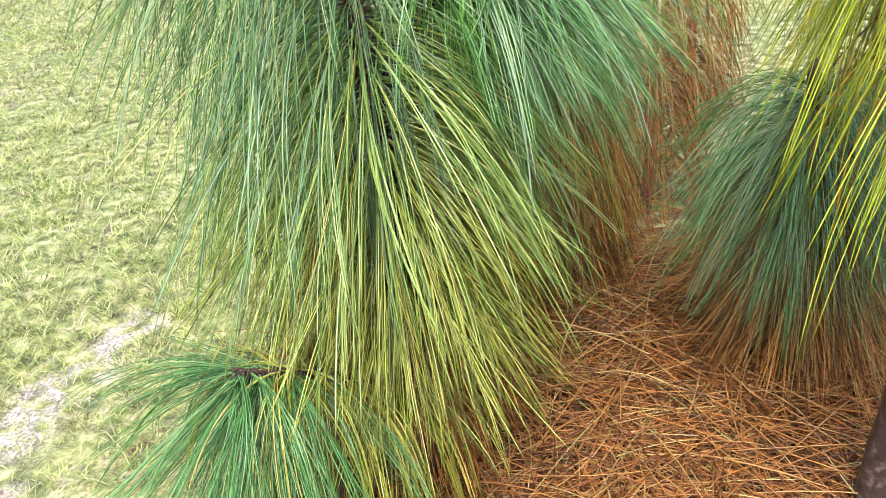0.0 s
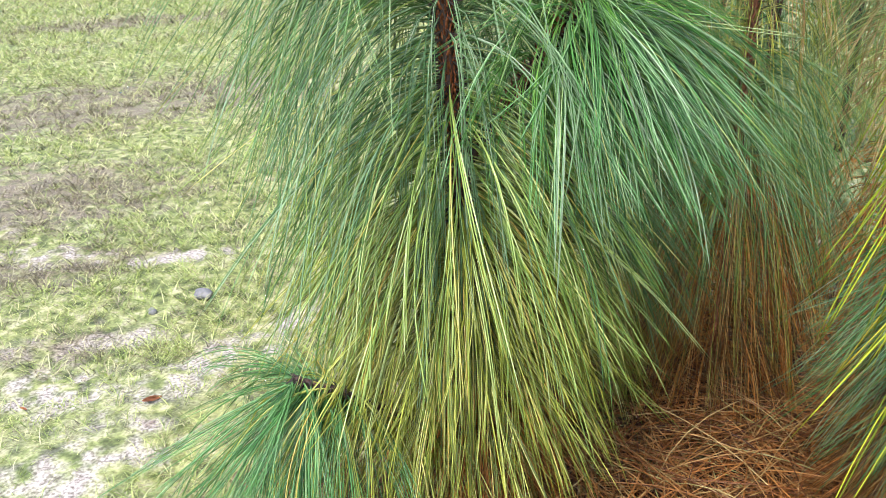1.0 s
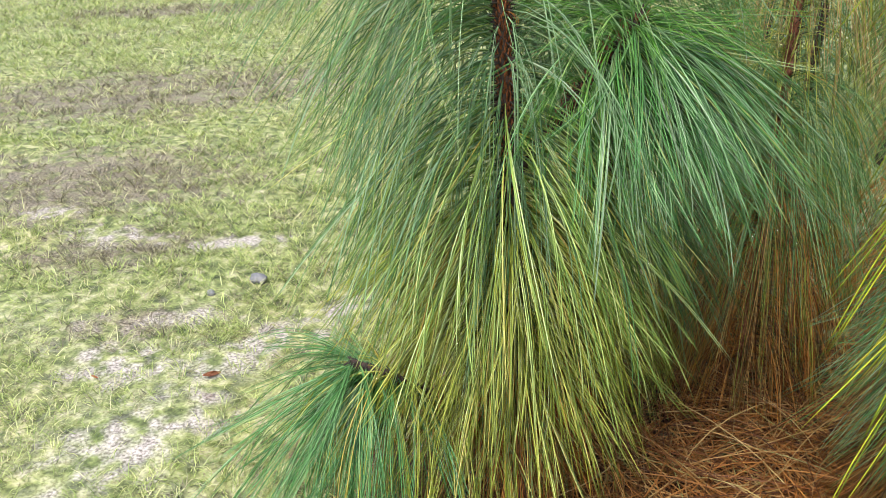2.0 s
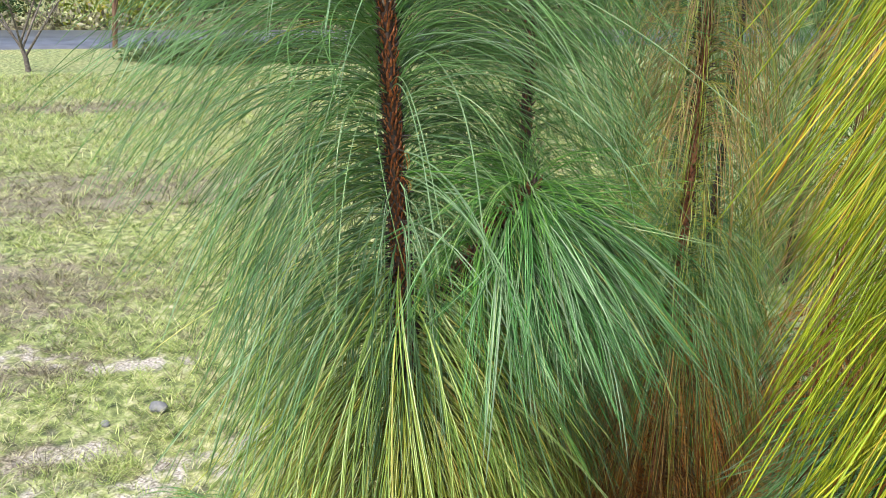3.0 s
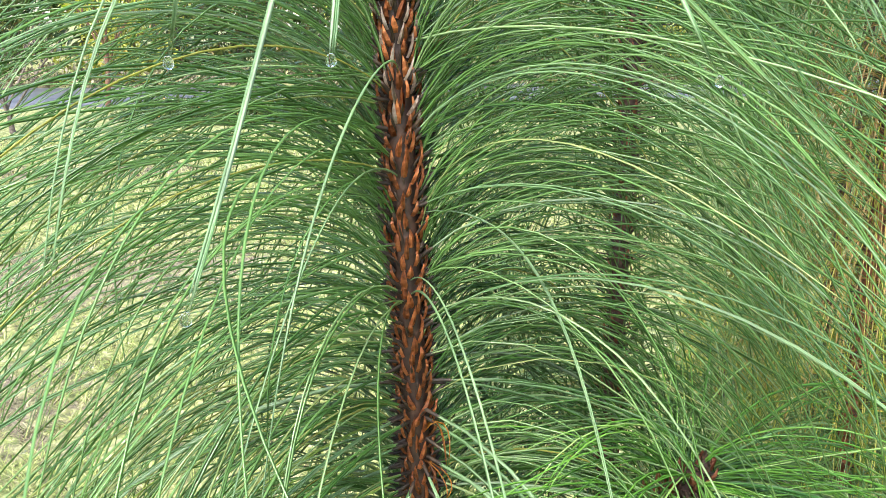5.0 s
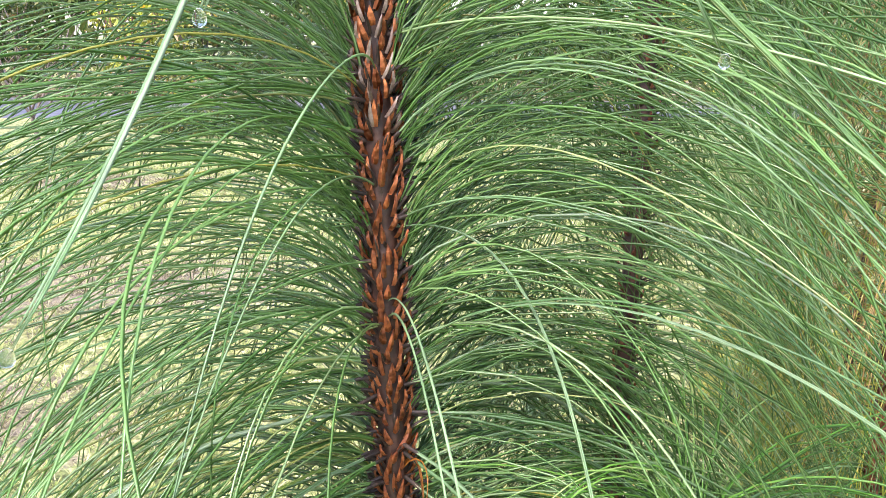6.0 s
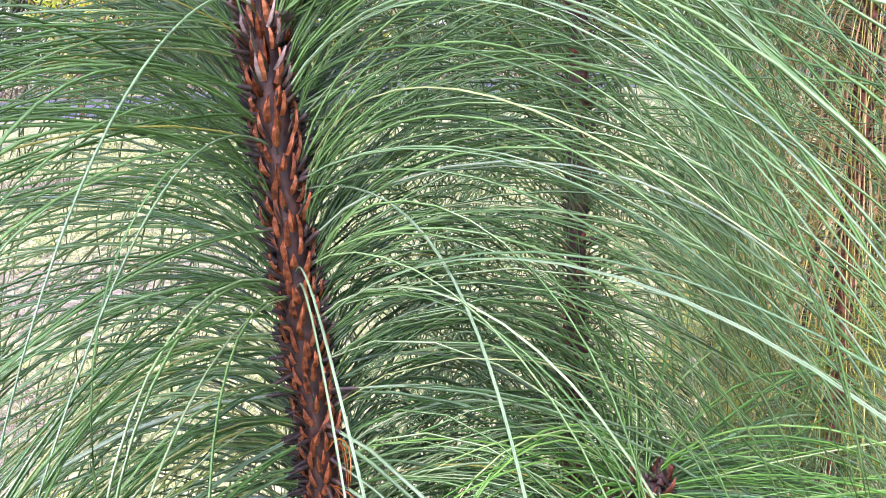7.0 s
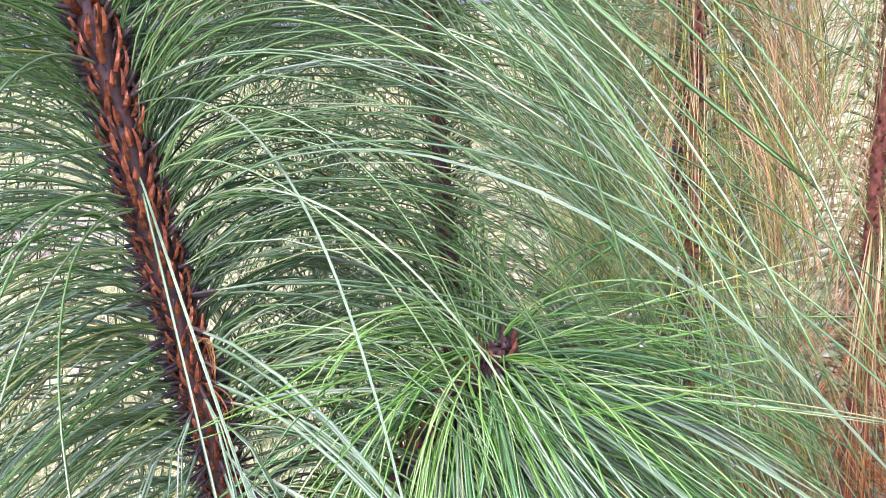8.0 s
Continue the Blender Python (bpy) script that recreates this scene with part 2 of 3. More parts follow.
def road_mat():
    m, nodes, links, bsdf = node_mat("wet_asphalt")
    coord = nodes.new("ShaderNodeTexCoord")
    n = noise_node(nodes, links, 3.0, 6, coord.outputs["Object"])
    r = ramp(nodes, [(0.3, (0.045, 0.047, 0.055)), (0.7, (0.12, 0.125, 0.145))])
    links.new(n.outputs[0], r.inputs[0])
    links.new(r.outputs[0], bsdf.inputs["Base Color"])
    bsdf.inputs["Roughness"].default_value = 0.35
    return m


M_GROUND, M_ROAD = ground_mat(), road_mat()


# ---- mesh helpers ----
def mesh_from(name, verts, faces, material, smooth=True):
    """verts: n x 3 array; faces: list of index arrays, each k x 3 or k x 4."""
    me = bpy.data.meshes.new(name)
    verts = np.asarray(verts, dtype=np.float32)
    faces = [np.asarray(f, dtype=np.int32) for f in faces if len(f)]
    loops = np.concatenate([f.ravel() for f in faces])
    sizes = np.concatenate([np.full(len(f), f.shape[1], dtype=np.int32) for f in faces])
    me.vertices.add(len(verts))
    me.vertices.foreach_set("co", verts.ravel())
    me.loops.add(len(loops))
    me.loops.foreach_set("vertex_index", loops)
    me.polygons.add(len(sizes))
    me.polygons.foreach_set("loop_start", np.concatenate([[0], np.cumsum(sizes)[:-1]]).astype(np.int32))
    me.polygons.foreach_set("use_smooth", np.full(len(sizes), smooth))
    me.materials.append(material)
    me.update(calc_edges=True)
    return me


def place(name, me, parent=None, label="", kind=""):
    ob = new(name, me)
    if parent is not None:
        ob.parent = parent
    return tagged(ob, label=label, kind=kind)


def part(name, bm, material, parent, label="", kind=""):
    """Links a bmesh as one mesh object under a thing or a part."""
    me = bpy.data.meshes.new(name)
    bm.to_mesh(me)
    bm.free()
    for p in me.polygons:
        p.use_smooth = True
    me.materials.append(material)
    return place(name, me, parent, label, kind)


def tubes(paths, radii, sides=3, spin=None):
    """Many thin tapered tubes at once. paths: n x k x 3; radii: n x k. The last ring closes to a point."""
    paths = np.asarray(paths, dtype=np.float64)
    n, k, _ = paths.shape
    tan = np.gradient(paths, axis=1)
    tan /= np.linalg.norm(tan, axis=2, keepdims=True) + 1e-9
    ref = np.zeros_like(tan)
    ref[..., 2] = 1.0
    flat = np.abs(tan[..., 2]) > 0.98
    ref[flat] = (1.0, 0.0, 0.0)
    side = np.cross(tan, ref)
    side /= np.linalg.norm(side, axis=2, keepdims=True) + 1e-9
    up = np.cross(side, tan)
    if spin is None:
        spin = np.zeros(n)
    ang = np.arange(sides) * 2 * np.pi / sides
    a = ang[None, None, :, None] + np.asarray(spin)[:, None, None, None]
    ring = (np.cos(a) * side[:, :-1, None, :] + np.sin(a) * up[:, :-1, None, :]) * radii[:, :-1, None, None] + paths[:, :-1, None, :]
    body = ring.reshape(n, (k - 1) * sides, 3)
    verts = np.concatenate([body, paths[:, -1:, :]], axis=1)
    per = (k - 1) * sides + 1
    q = []
    for i in range(k - 2):
        for j in range(sides):
            j2 = (j + 1) % sides
            q.append((i * sides + j, i * sides + j2, (i + 1) * sides + j2, (i + 1) * sides + j))
    t = [((k - 2) * sides + j, (k - 2) * sides + (j + 1) % sides, per - 1) for j in range(sides)]
    off = (np.arange(n) * per)[:, None, None]
    quads = (np.asarray(q)[None] + off).reshape(-1, 4) if q else np.zeros((0, 4), int)
    tris = (np.asarray(t)[None] + off).reshape(-1, 3)
    return verts.reshape(-1, 3), [quads, tris]


def ribbons(paths, half, turn):
    """Flat blades, three cross-lines each, the last a point."""
    n = len(paths)
    d = np.stack([np.cos(turn), np.sin(turn), np.zeros(n)], axis=1) * half[:, None]
    v = np.stack([paths[:, 0] - d, paths[:, 0] + d, paths[:, 1] + d * 0.8, paths[:, 1] - d * 0.8, paths[:, 2]], axis=1)
    i = np.arange(n)[:, None] * 5
    return v.reshape(-1, 3), [i + (0, 1, 2, 3), i + (3, 2, 4)]


def arch(base, azim, e0, e1, length, curl, k, bend=1.3):
    """Curves that leave base rising at e0 degrees and bend over to e1 at the tip."""
    n = len(base)
    s = (np.arange(k - 1) + 0.5) / (k - 1)
    el = np.radians(e0[:, None] + (e1 - e0)[:, None] * (1 - (1 - s[None, :]) ** bend))
    a = azim[:, None] + curl[:, None] * s[None, :]
    step = np.stack([np.cos(el) * np.cos(a), np.cos(el) * np.sin(a), np.sin(el)], axis=2) * (length / (k - 1))[:, None, None]
    return np.concatenate([base[:, None, :], base[:, None, :] + np.cumsum(step, axis=1)], axis=1)


def bundle_paths(rs, base, azim, e0, e1, length, count=3, k=9, spread=0.012, stick=0.55, floor=0.006, bend=1.3, wild=0.22):
    """Each bundle of needles: count needles from one sheath, splayed, the wet tips drawn together."""
    n = len(base)
    curl = rs.normal(0, wild, n)
    core = arch(base, azim, e0, e1, length, curl, k, bend)
    s = np.linspace(0, 1, k)
    out, own = [], []
    wet = rs.rand(n) < stick
    for c in range(count):
        d = rs.normal(0, 1, (n, 3)) * spread
        fan = np.where(wet[:, None], np.sin(s[None, :] * np.pi * 0.9) * 0.6, s[None, :] ** 1.3 * 2.4)
        p = core + d[:, None, :] * fan[:, :, None]
        cut = 0.86 + 0.14 * rs.rand(n)
        p = p[:, :1, :] + (p - p[:, :1, :]) * cut[:, None, None]
        p[..., 2] = np.where(p[..., 2] < floor, floor + 0.03 * (p[..., 2] * 7 % 0.2), p[..., 2])
        out.append(p)
        own.append(np.arange(n))
    return np.concatenate(out), np.concatenate(own), core


def needle_mesh(name, rs, paths, radius, material):
    n, k, _ = paths.shape
    s = np.linspace(0, 1, k)
    prof = np.clip(1.05 - s ** 4 * 0.6, 0.2, 1)
    radii = radius * (0.8 + 0.4 * rs.rand(n))[:, None] * prof[None, :]
    v, f = tubes(paths, radii, 3, rs.rand(n) * 6.28)
    return mesh_from(name, v, f, material)


def along(points, t):
    """Points along a polyline of stations, t from 0 to 1."""
    points = np.asarray(points, float)
    x = np.clip(t, 0, 1) * (len(points) - 1)
    i = np.minimum(x.astype(int), len(points) - 2)
    w = (x - i)[:, None]
    return points[i] * (1 - w) + points[i + 1] * w


def limb_mesh(name, points, radii, material, sides=14, rough=0.0, seed=1):
    """A tapered stem or branch along stations, with an uneven surface."""
    rs = np.random.RandomState(seed)
    k = 40
    t = np.linspace(0, 1, k)
    p = along(points, t)[None]
    r = np.interp(t, np.linspace(0, 1, len(radii)), radii)[None] * (1 + rough * rs.normal(0, 1, (1, k)))
    v, f = tubes(p, r, sides)
    return mesh_from(name, v, f, material)


GOLD = math.radians(137.508)

# ---- ground, road, distance ----
def build_ground():
    k, a, reach = 220, 6.5, 400.0
    u = np.linspace(-1, 1, k)
    g = np.sinh(u * a) / math.sinh(a) * reach
    gx, gy = np.meshgrid(g - 0.4, g + 1.4)
    gz = 0.006 * np.sin(3.1 * gx + 1.3 * gy) * np.cos(2.3 * gy - 0.7 * gx) + 0.004 * np.sin(9 * gx - 4 * gy)
    gz *= np.exp(-((gx + 0.4) ** 2 + (gy - 1.4) ** 2) / 60.0)
    v = np.stack([gx, gy, gz], axis=2).reshape(-1, 3)
    i = np.arange(k * k).reshape(k, k)
    q = np.stack([i[:-1, :-1], i[:-1, 1:], i[1:, 1:], i[1:, :-1]], axis=2).reshape(-1, 4)
    ob = new("ground", mesh_from("ground", v, [q], M_GROUND))
    tagged(ob, "thin yellow-green lawn with bare sandy and brown patches", "ground", kind="structure")


build_ground()

ROAD_AT, ROAD_ALONG, ROAD_OUT = Vector((-9.0, 8.75, 0)), Vector((0.73, 0.683, 0)), Vector((-0.683, 0.73, 0))


def road_point(along_m, out_m, z=0.0):
    p = ROAD_AT + ROAD_ALONG * along_m + ROAD_OUT * out_m
    return Vector((p.x, p.y, z))


def build_road():
    bm = bmesh.new()
    rows = []
    for i in range(41):
        s = -60 + i * 3.0
        wob = 0.12 * math.sin(i * 1.9)
        rows.append([bm.verts.new(road_point(s, o, z)) for o, z in ((-0.05 + wob, -0.02), (0.0 + wob, 0.035), (1.65, 0.055), (3.3 - wob, 0.035), (3.35 - wob, -0.02))])
    for a, b in zip(rows, rows[1:]):
        for j in range(4):
            bm.faces.new((a[j], a[j + 1], b[j + 1], b[j]))
    ob = part("road", bm, M_ROAD, None, "narrow wet grey asphalt lane across the lawn", "structure")
    tagged(ob, category="road")


build_road()


def leaf_cloud(rs, centres, sizes, per, leaf):
    """Loose leaves as small bent diamonds spread through uneven clumps."""
    vs, fs = [], []
    c = np.repeat(np.asarray(centres, float), per, axis=0)
    r = np.repeat(np.asarray(sizes, float), per)
    d = rs.normal(0, 1, (len(c), 3))
    d /= np.linalg.norm(d, axis=1, keepdims=True)
    p = c + d * (r * rs.rand(len(c)) ** 0.45)[:, None]
    p[:, 2] = np.maximum(p[:, 2], 0.03)
    a = rs.normal(0, 1, (len(c), 3))
    a /= np.linalg.norm(a, axis=1, keepdims=True)
    b = np.cross(a, rs.normal(0, 1, (len(c), 3)))
    b /= np.linalg.norm(b, axis=1, keepdims=True)
    size = leaf * (0.6 + 0.8 * rs.rand(len(c)))[:, None]
    v = np.stack([p - a * size, p + b * size * 0.45, p + a * size, p - b * size * 0.45 + np.cross(a, b) * size * 0.2], axis=1)
    i = np.arange(len(c))[:, None] * 4
    return v.reshape(-1, 3), [np.concatenate([i + (0, 1, 2), i + (0, 2, 3)])]


def shrub(at, height, width, seed, material, label, per=70, leaf=0.05):
    rs = np.random.RandomState(seed)
    root = new("shrub")
    root.location = at
    tagged(root, label, "shrub", "shrubs beyond the lane")
    n = 60
    cen = np.stack([rs.normal(0, 0.36 * width, n), rs.normal(0, 0.3 * width, n), height * (0.04 + 0.9 * rs.rand(n))], axis=1)
    v, f = leaf_cloud(rs, cen, 0.12 + 0.3 * width * rs.rand(n), per, leaf)
    place("crown", mesh_from("crown", v, f, material, False), root)
    m = 7
    ang = rs.rand(m) * 6.28
    path = arch(np.stack([0.05 * np.cos(ang), 0.05 * np.sin(ang), np.full(m, -0.02)], axis=1), ang, np.full(m, 80.0), np.full(m, 50.0), np.full(m, height * 0.9), rs.normal(0, 0.4, m), 7)
    for i in range(m):
        v, f = tubes(path[i:i + 1], np.linspace(0.022, 0.005, 7)[None], 6)
        place("stem", mesh_from("stem", v, f, M_GREYBARK), root)
    return root


def bare_tree(name, at, seed, height, trunk_r, lean, label, leaves=None, fork=0.4, bark=None):
    bark = bark or M_GREYBARK
    rs = np.random.RandomState(seed)
    root = new(name)
    root.location = at
    tagged(root, label, "tree")
    top = np.array([lean[0], lean[1], height * fork])
    pts = [np.array([0, 0, -0.03]), top * 0.5 + np.array([0.02, 0, 0]), top]
    place("trunk", limb_mesh("trunk", pts, [trunk_r * 1.3, trunk_r, trunk_r * 0.8], bark, 10, 0.05, seed), root)
    tips = []
    for i in range(6):
        a = i * 2.4 + rs.rand()
        out = 0.28 * height * (0.5 + rs.rand())
        start = pts[1] * (1 - i / 6) + top * (i / 6)
        end = start + np.array([math.cos(a) * out, math.sin(a) * out, height * (0.4 + 0.2 * rs.rand())])
        limb = place("limb", limb_mesh("limb", [start, (start + end) / 2 + rs.normal(0, 0.05, 3), end], [trunk_r * 0.55, trunk_r * 0.35, trunk_r * 0.12], bark, 6, 0.05, seed + i), root)
        m = 7
        base = along([start, (start + end) / 2, end], 0.35 + 0.6 * rs.rand(m))
        path = arch(base, rs.rand(m) * 6.28, np.full(m, 40.0), np.full(m, 60.0), height * (0.12 + 0.14 * rs.rand(m)), rs.normal(0, 0.5, m), 6)
        v, f = tubes(path, np.linspace(0.006, 0.0025, 6)[None].repeat(m, 0), 4)
        place("twigs", mesh_from("twigs", v, f, M_GREYBARK), limb, kind="stuff")
        tips.extend(path[:, -1, :])
    if leaves is not None:
        v, f = leaf_cloud(rs, np.array(tips), np.full(len(tips), 0.22), 16, 0.05)
        place("crown", mesh_from("crown", v, f, leaves, False), root)
    return root


bare_tree("young_tree", (-7.3, 6.57, 0), 5, 2.0, 0.024, (-0.06, -0.02), "bare young tree with forked thin grey trunk on the lawn", None, 0.16)
bare_tree("small_tree", (-8.55, 9.05, 0), 9, 2.4, 0.03, (0.03, 0.05), "small tree with orange-yellow autumn leaves beside the lane", M_YELLOW, 0.4, M_BROWNBARK)
_rs = np.random.RandomState(3)
for _i in range(20):
    _s = -9 + _i * 1.5
    _m = (M_SHRUB, M_SHRUB, M_OLIVE, M_SHRUB)[_i % 4]
    _p = road_point(_s + _rs.normal(0, 0.4), 4.6 + 1.2 * _rs.rand())
    shrub(_p, 1.5 + 1.2 * _rs.rand(), 1.3 + 0.5 * _rs.rand(), 20 + _i, _m,
          "dense yellowish-green shrub beyond the lane" if _m is M_OLIVE else "dense dark green shrub beyond the lane")


for _i, (_x, _y, _h) in enumerate(((-6.7, 8.2, 0.10), (-6.15, 8.62, 0.14), (-5.5, 9.1, 0.18), (-4.7, 9.7, 0.24), (-3.8, 10.4, 0.28), (-2.8, 11.2, 0.3))):
    shrub((_x, _y, 0), _h, 0.62, 60 + _i, M_SHRUB, "low dark green shrub on the near edge of the lane", 110, 0.024)


def build_verge():
    """Fallen leaves and tufts along the lane's far edge."""
    rs = np.random.RandomState(8)
    n = 420
    cen = []
    for _ in range(n):
        o = rs.rand()
        cen.append(road_point(-16 + 40 * rs.rand(), 3.5 + 1.2 * o, 0.05 + 0.38 * o * rs.rand()))
    v, f = leaf_cloud(rs, np.array(cen), np.full(n, 0.24), 34, 0.055)
    tagged(new("leaf_bank", mesh_from("leaf_bank", v, f, M_DRYGRASS, False)), "bank of brown fallen leaves along the lane's far edge", "fallen leaves", kind="stuff")


build_verge()


def build_woods():
    rs = np.random.RandomState(12)
    cen = []
    for b in np.radians(np.arange(-75, 76, 1.6)):
        d = 30 + 10 * rs.rand()
        for h in (1.5, 4.0, 6.5, 9.0):
            cen.append((math.sin(b) * d, math.cos(b) * d, h + rs.normal(0, 0.7)))
    v, f = leaf_cloud(rs, np.array(cen), np.full(len(cen), 2.0), 110, 0.3)
    tagged(new("far_woods", mesh_from("far_woods", v, f, M_SHRUB, False)), "distant green woods beyond the lawn", "woods", kind="stuff")


build_woods()


def patch_weight(x, y, spots):
    w = np.zeros_like(x)
    for cx, cy, rx, ry, turn in spots:
        c, s = math.cos(radians(turn)), math.sin(radians(turn))
        dx, dy = x - cx, y - cy
        w = np.maximum(w, 1.25 - np.hypot((dx * c + dy * s) / rx, (-dx * s + dy * c) / ry))
    return np.clip(w * 1.6, 0, 1)


def build_grass():
    """Short blades in small tufts, thin on the sand and dull on the worn patches."""
    rs = np.random.RandomState(21)
    n, each = 52000, 10
    d = 0.6 + 9.0 * rs.rand(n) ** 1.6
    b = np.radians(-74 + 84 * rs.rand(n) + 30 * rs.rand(n) ** 5)
    tx, ty = 0.35 + np.sin(b) * d, 0.1 + np.cos(b) * d
    wave = np.sin(11 * tx + 3 * np.sin(7 * ty)) * np.sin(13 * ty + 2 * np.sin(5 * tx))
    sand, dull = patch_weight(tx, ty, SAND[:9]), patch_weight(tx, ty, DULL)
    litter = (tx > -0.35) & (ty > 0.5)
    keep = (rs.rand(n) > 0.85 * sand) & (rs.rand(n) < 0.62 + 0.38 * wave) & ~litter & (ty > 0.2)
    dry = rs.rand(n) < 0.16 + 0.72 * dull
    size = 0.55 + 0.9 * rs.rand(n)
    for name, mat, pick, label in (("grass", M_GRASS, keep & ~dry, "short sparse yellow-green lawn grass"), ("dry_grass", M_DRYGRASS, keep & dry, "dull dry grass of the brown lawn patches")):
        dist = np.repeat(np.hypot(tx[pick], ty[pick]), each)
        grow = np.repeat(size[pick], each)
        m = len(dist)
        out = rs.rand(m) * 6.28
        off = 0.016 * rs.rand(m) ** 0.7 * (0.7 + 0.35 * dist)
        base = np.stack([np.repeat(tx[pick], each) + off * np.cos(out), np.repeat(ty[pick], each) + off * np.sin(out), np.full(m, 0.0)], axis=1)
        length = (0.012 + 0.034 * rs.rand(m)) * (0.8 + 0.18 * dist) * grow
        path = arch(base, out + rs.normal(0, 0.7, m), 35 + 45 * rs.rand(m), -25 + 50 * rs.rand(m), length, rs.normal(0, 0.5, m), 3)
        v, f = ribbons(path, 0.00075 * (0.7 + 0.45 * dist), rs.rand(m) * 6.28)
        tagged(new(name, mesh_from(name, v, f, mat)), label, "grass", kind="stuff")


build_grass()


def build_litter():
    """Fallen pine needles lying crossed under the saplings."""
    rs = np.random.RandomState(31)
    for name, mat, n, label in (("pine_straw", M_LITTER, 6500, "thick mat of fallen rust-brown pine needles"), ("pale_pine_straw", M_TAN, 900, "loose pale tan fallen pine needles")):
        x, y = rs.normal(0.38, 0.42, n), rs.normal(1.22, 0.42, n)
        ok = (x > -0.28) & (y > 0.45)
        x, y = x[ok], y[ok]
        m = len(x)
        z = 0.004 + 0.045 * rs.rand(m) * np.exp(-((x - 0.38) ** 2 + (y - 1.22) ** 2) / 0.35)
        a = rs.rand(m) * 6.28
        path = arch(np.stack([x, y, z], axis=1), a, rs.normal(6, 9, m), rs.normal(-10, 8, m), 0.16 + 0.16 * rs.rand(m), rs.normal(0, 0.5, m), 6)
        path[..., 2] = np.maximum(path[..., 2], 0.003 + 0.004 * rs.rand(m)[:, None])
        v, f = tubes(path, np.array([1, 1, 1, 0.9, 0.7, 0])[None] * (0.0010 * (0.8 + 0.5 * rs.rand(m)))[:, None], 3, rs.rand(m) * 6)
        tagged(new(name, mesh_from(name, v, f, mat)), label, "pine straw", kind="stuff")


build_litter()


def pebble(at, size, seed, label):
    bm = bmesh.new()
    bmesh.ops.create_icosphere(bm, subdivisions=3, radius=1.0)
    for v in bm.verts:
        k = 1 + 0.22 * noise.noise(v.co * 1.4 + Vector((seed, 0, 0))) + 0.06 * noise.noise(v.co * 5)
        v.co = Vector((v.co.x * size[0] * k, v.co.y * size[1] * k, v.co.z * size[2] * k))
    ob = part("stone", bm, M_STONE, None, label)
    ob.location = at
    tagged(ob, category="stone")


pebble((-1.015, 1.634, 0.012), (0.026, 0.018, 0.016), 1, "small grey stone lying in the short grass")
pebble((-1.08, 1.52, 0.006), (0.012, 0.010, 0.010), 4, "tiny dark grey stone lying in the short grass")


def fallen_leaf(at, length, turn, tip):
    bm = bmesh.new()
    rows = []
    for i in range(7):
        s = i / 6
        w = 0.17 * length * math.sin(math.pi * (0.06 + 0.9 * s)) ** 0.8
        z = 0.10 * length * (s - 0.5) ** 2
        rows.append([bm.verts.new(((s - 0.5) * length, j * w, z + abs(j) * 0.25 * w)) for j in (-1, 0, 1)])
    for a, b in zip(rows, rows[1:]):
        for j in range(2):
            bm.faces.new((a[j], a[j + 1], b[j + 1], b[j]))
    bmesh.ops.solidify(bm, geom=bm.faces[:], thickness=0.0008)
    ob = part("fallen_leaf", bm, M_LEAF, None, "curled reddish-brown fallen leaf on bare sand")
    ob.matrix_world = pose(*at, tip, 12, turn)
    tagged(ob, category="leaf")


fallen_leaf((-0.80, 1.222, 0.012), 0.042, 70, 20)
fallen_leaf((-1.03, 1.10, 0.008), 0.018, 10, 5)


# ---- pine saplings ----
def scale_mesh(name, material, width=0.0036, height=0.0115):
    """One pointed bark scale, its foot at the origin, its face along +x, its point up."""
    bm = bmesh.new()
    rows = []
    for z, w, o in ((0, 0.75, 0.0), (0.3, 1.0, 0.0016), (0.65, 0.72, 0.0022), (1.0, 0.08, 0.0010)):
        rows.append([bm.verts.new((o + 0.0012 * (1 - abs(j)), j * w * width / 2, z * height)) for j in (-1, 0, 1)])
    for a, b in zip(rows, rows[1:]):
        for j in range(2):
            bm.faces.new((a[j], a[j + 1], b[j + 1], b[j]))
    bmesh.ops.solidify(bm, geom=bm.faces[:], thickness=0.0009)
    me = bpy.data.meshes.new(name)
    bm.to_mesh(me)
    bm.free()
    me.materials.append(material)
    return me


def outward(rs, stations, lo, hi, n, spread, gap=None, vary=15):
    """Foot, azimuth and rise of n needle bundles set spirally along a stem between lo and hi of its length."""
    t = lo + (hi - lo) * (np.arange(n) + rs.rand(n)) / n
    foot = along(stations, t)
    axis = along(stations, np.minimum(t + 0.03, 1)) - along(stations, t - 0.03)
    axis /= np.linalg.norm(axis, axis=1, keepdims=True)
    ref = np.tile(np.array([[1.0, 0.2, 0.05]]), (n, 1))
    side = np.cross(axis, ref)
    side /= np.linalg.norm(side, axis=1, keepdims=True)
    up = np.cross(side, axis)
    a = np.arange(n) * GOLD + rs.normal(0, 0.25, n)
    rad = np.cos(a)[:, None] * side + np.sin(a)[:, None] * up
    tilt = np.radians(np.clip(rs.normal(spread, vary, n), 10, 105))[:, None]
    d = axis * np.cos(tilt) + rad * np.sin(tilt)
    azim = np.arctan2(d[:, 1], d[:, 0])
    rise = np.degrees(np.arcsin(np.clip(d[:, 2], -1, 1)))
    keep = np.ones(n, bool)
    if gap is not None:
        mid, half, chance = gap
        off = np.abs((np.degrees(azim) - mid + 180) % 360 - 180)
        keep = (off > half) | (rs.rand(n) < chance) if half > 0 else (off < -half) & (off > chance)
    return foot[keep], rad[keep], azim[keep], rise[keep], t[keep]


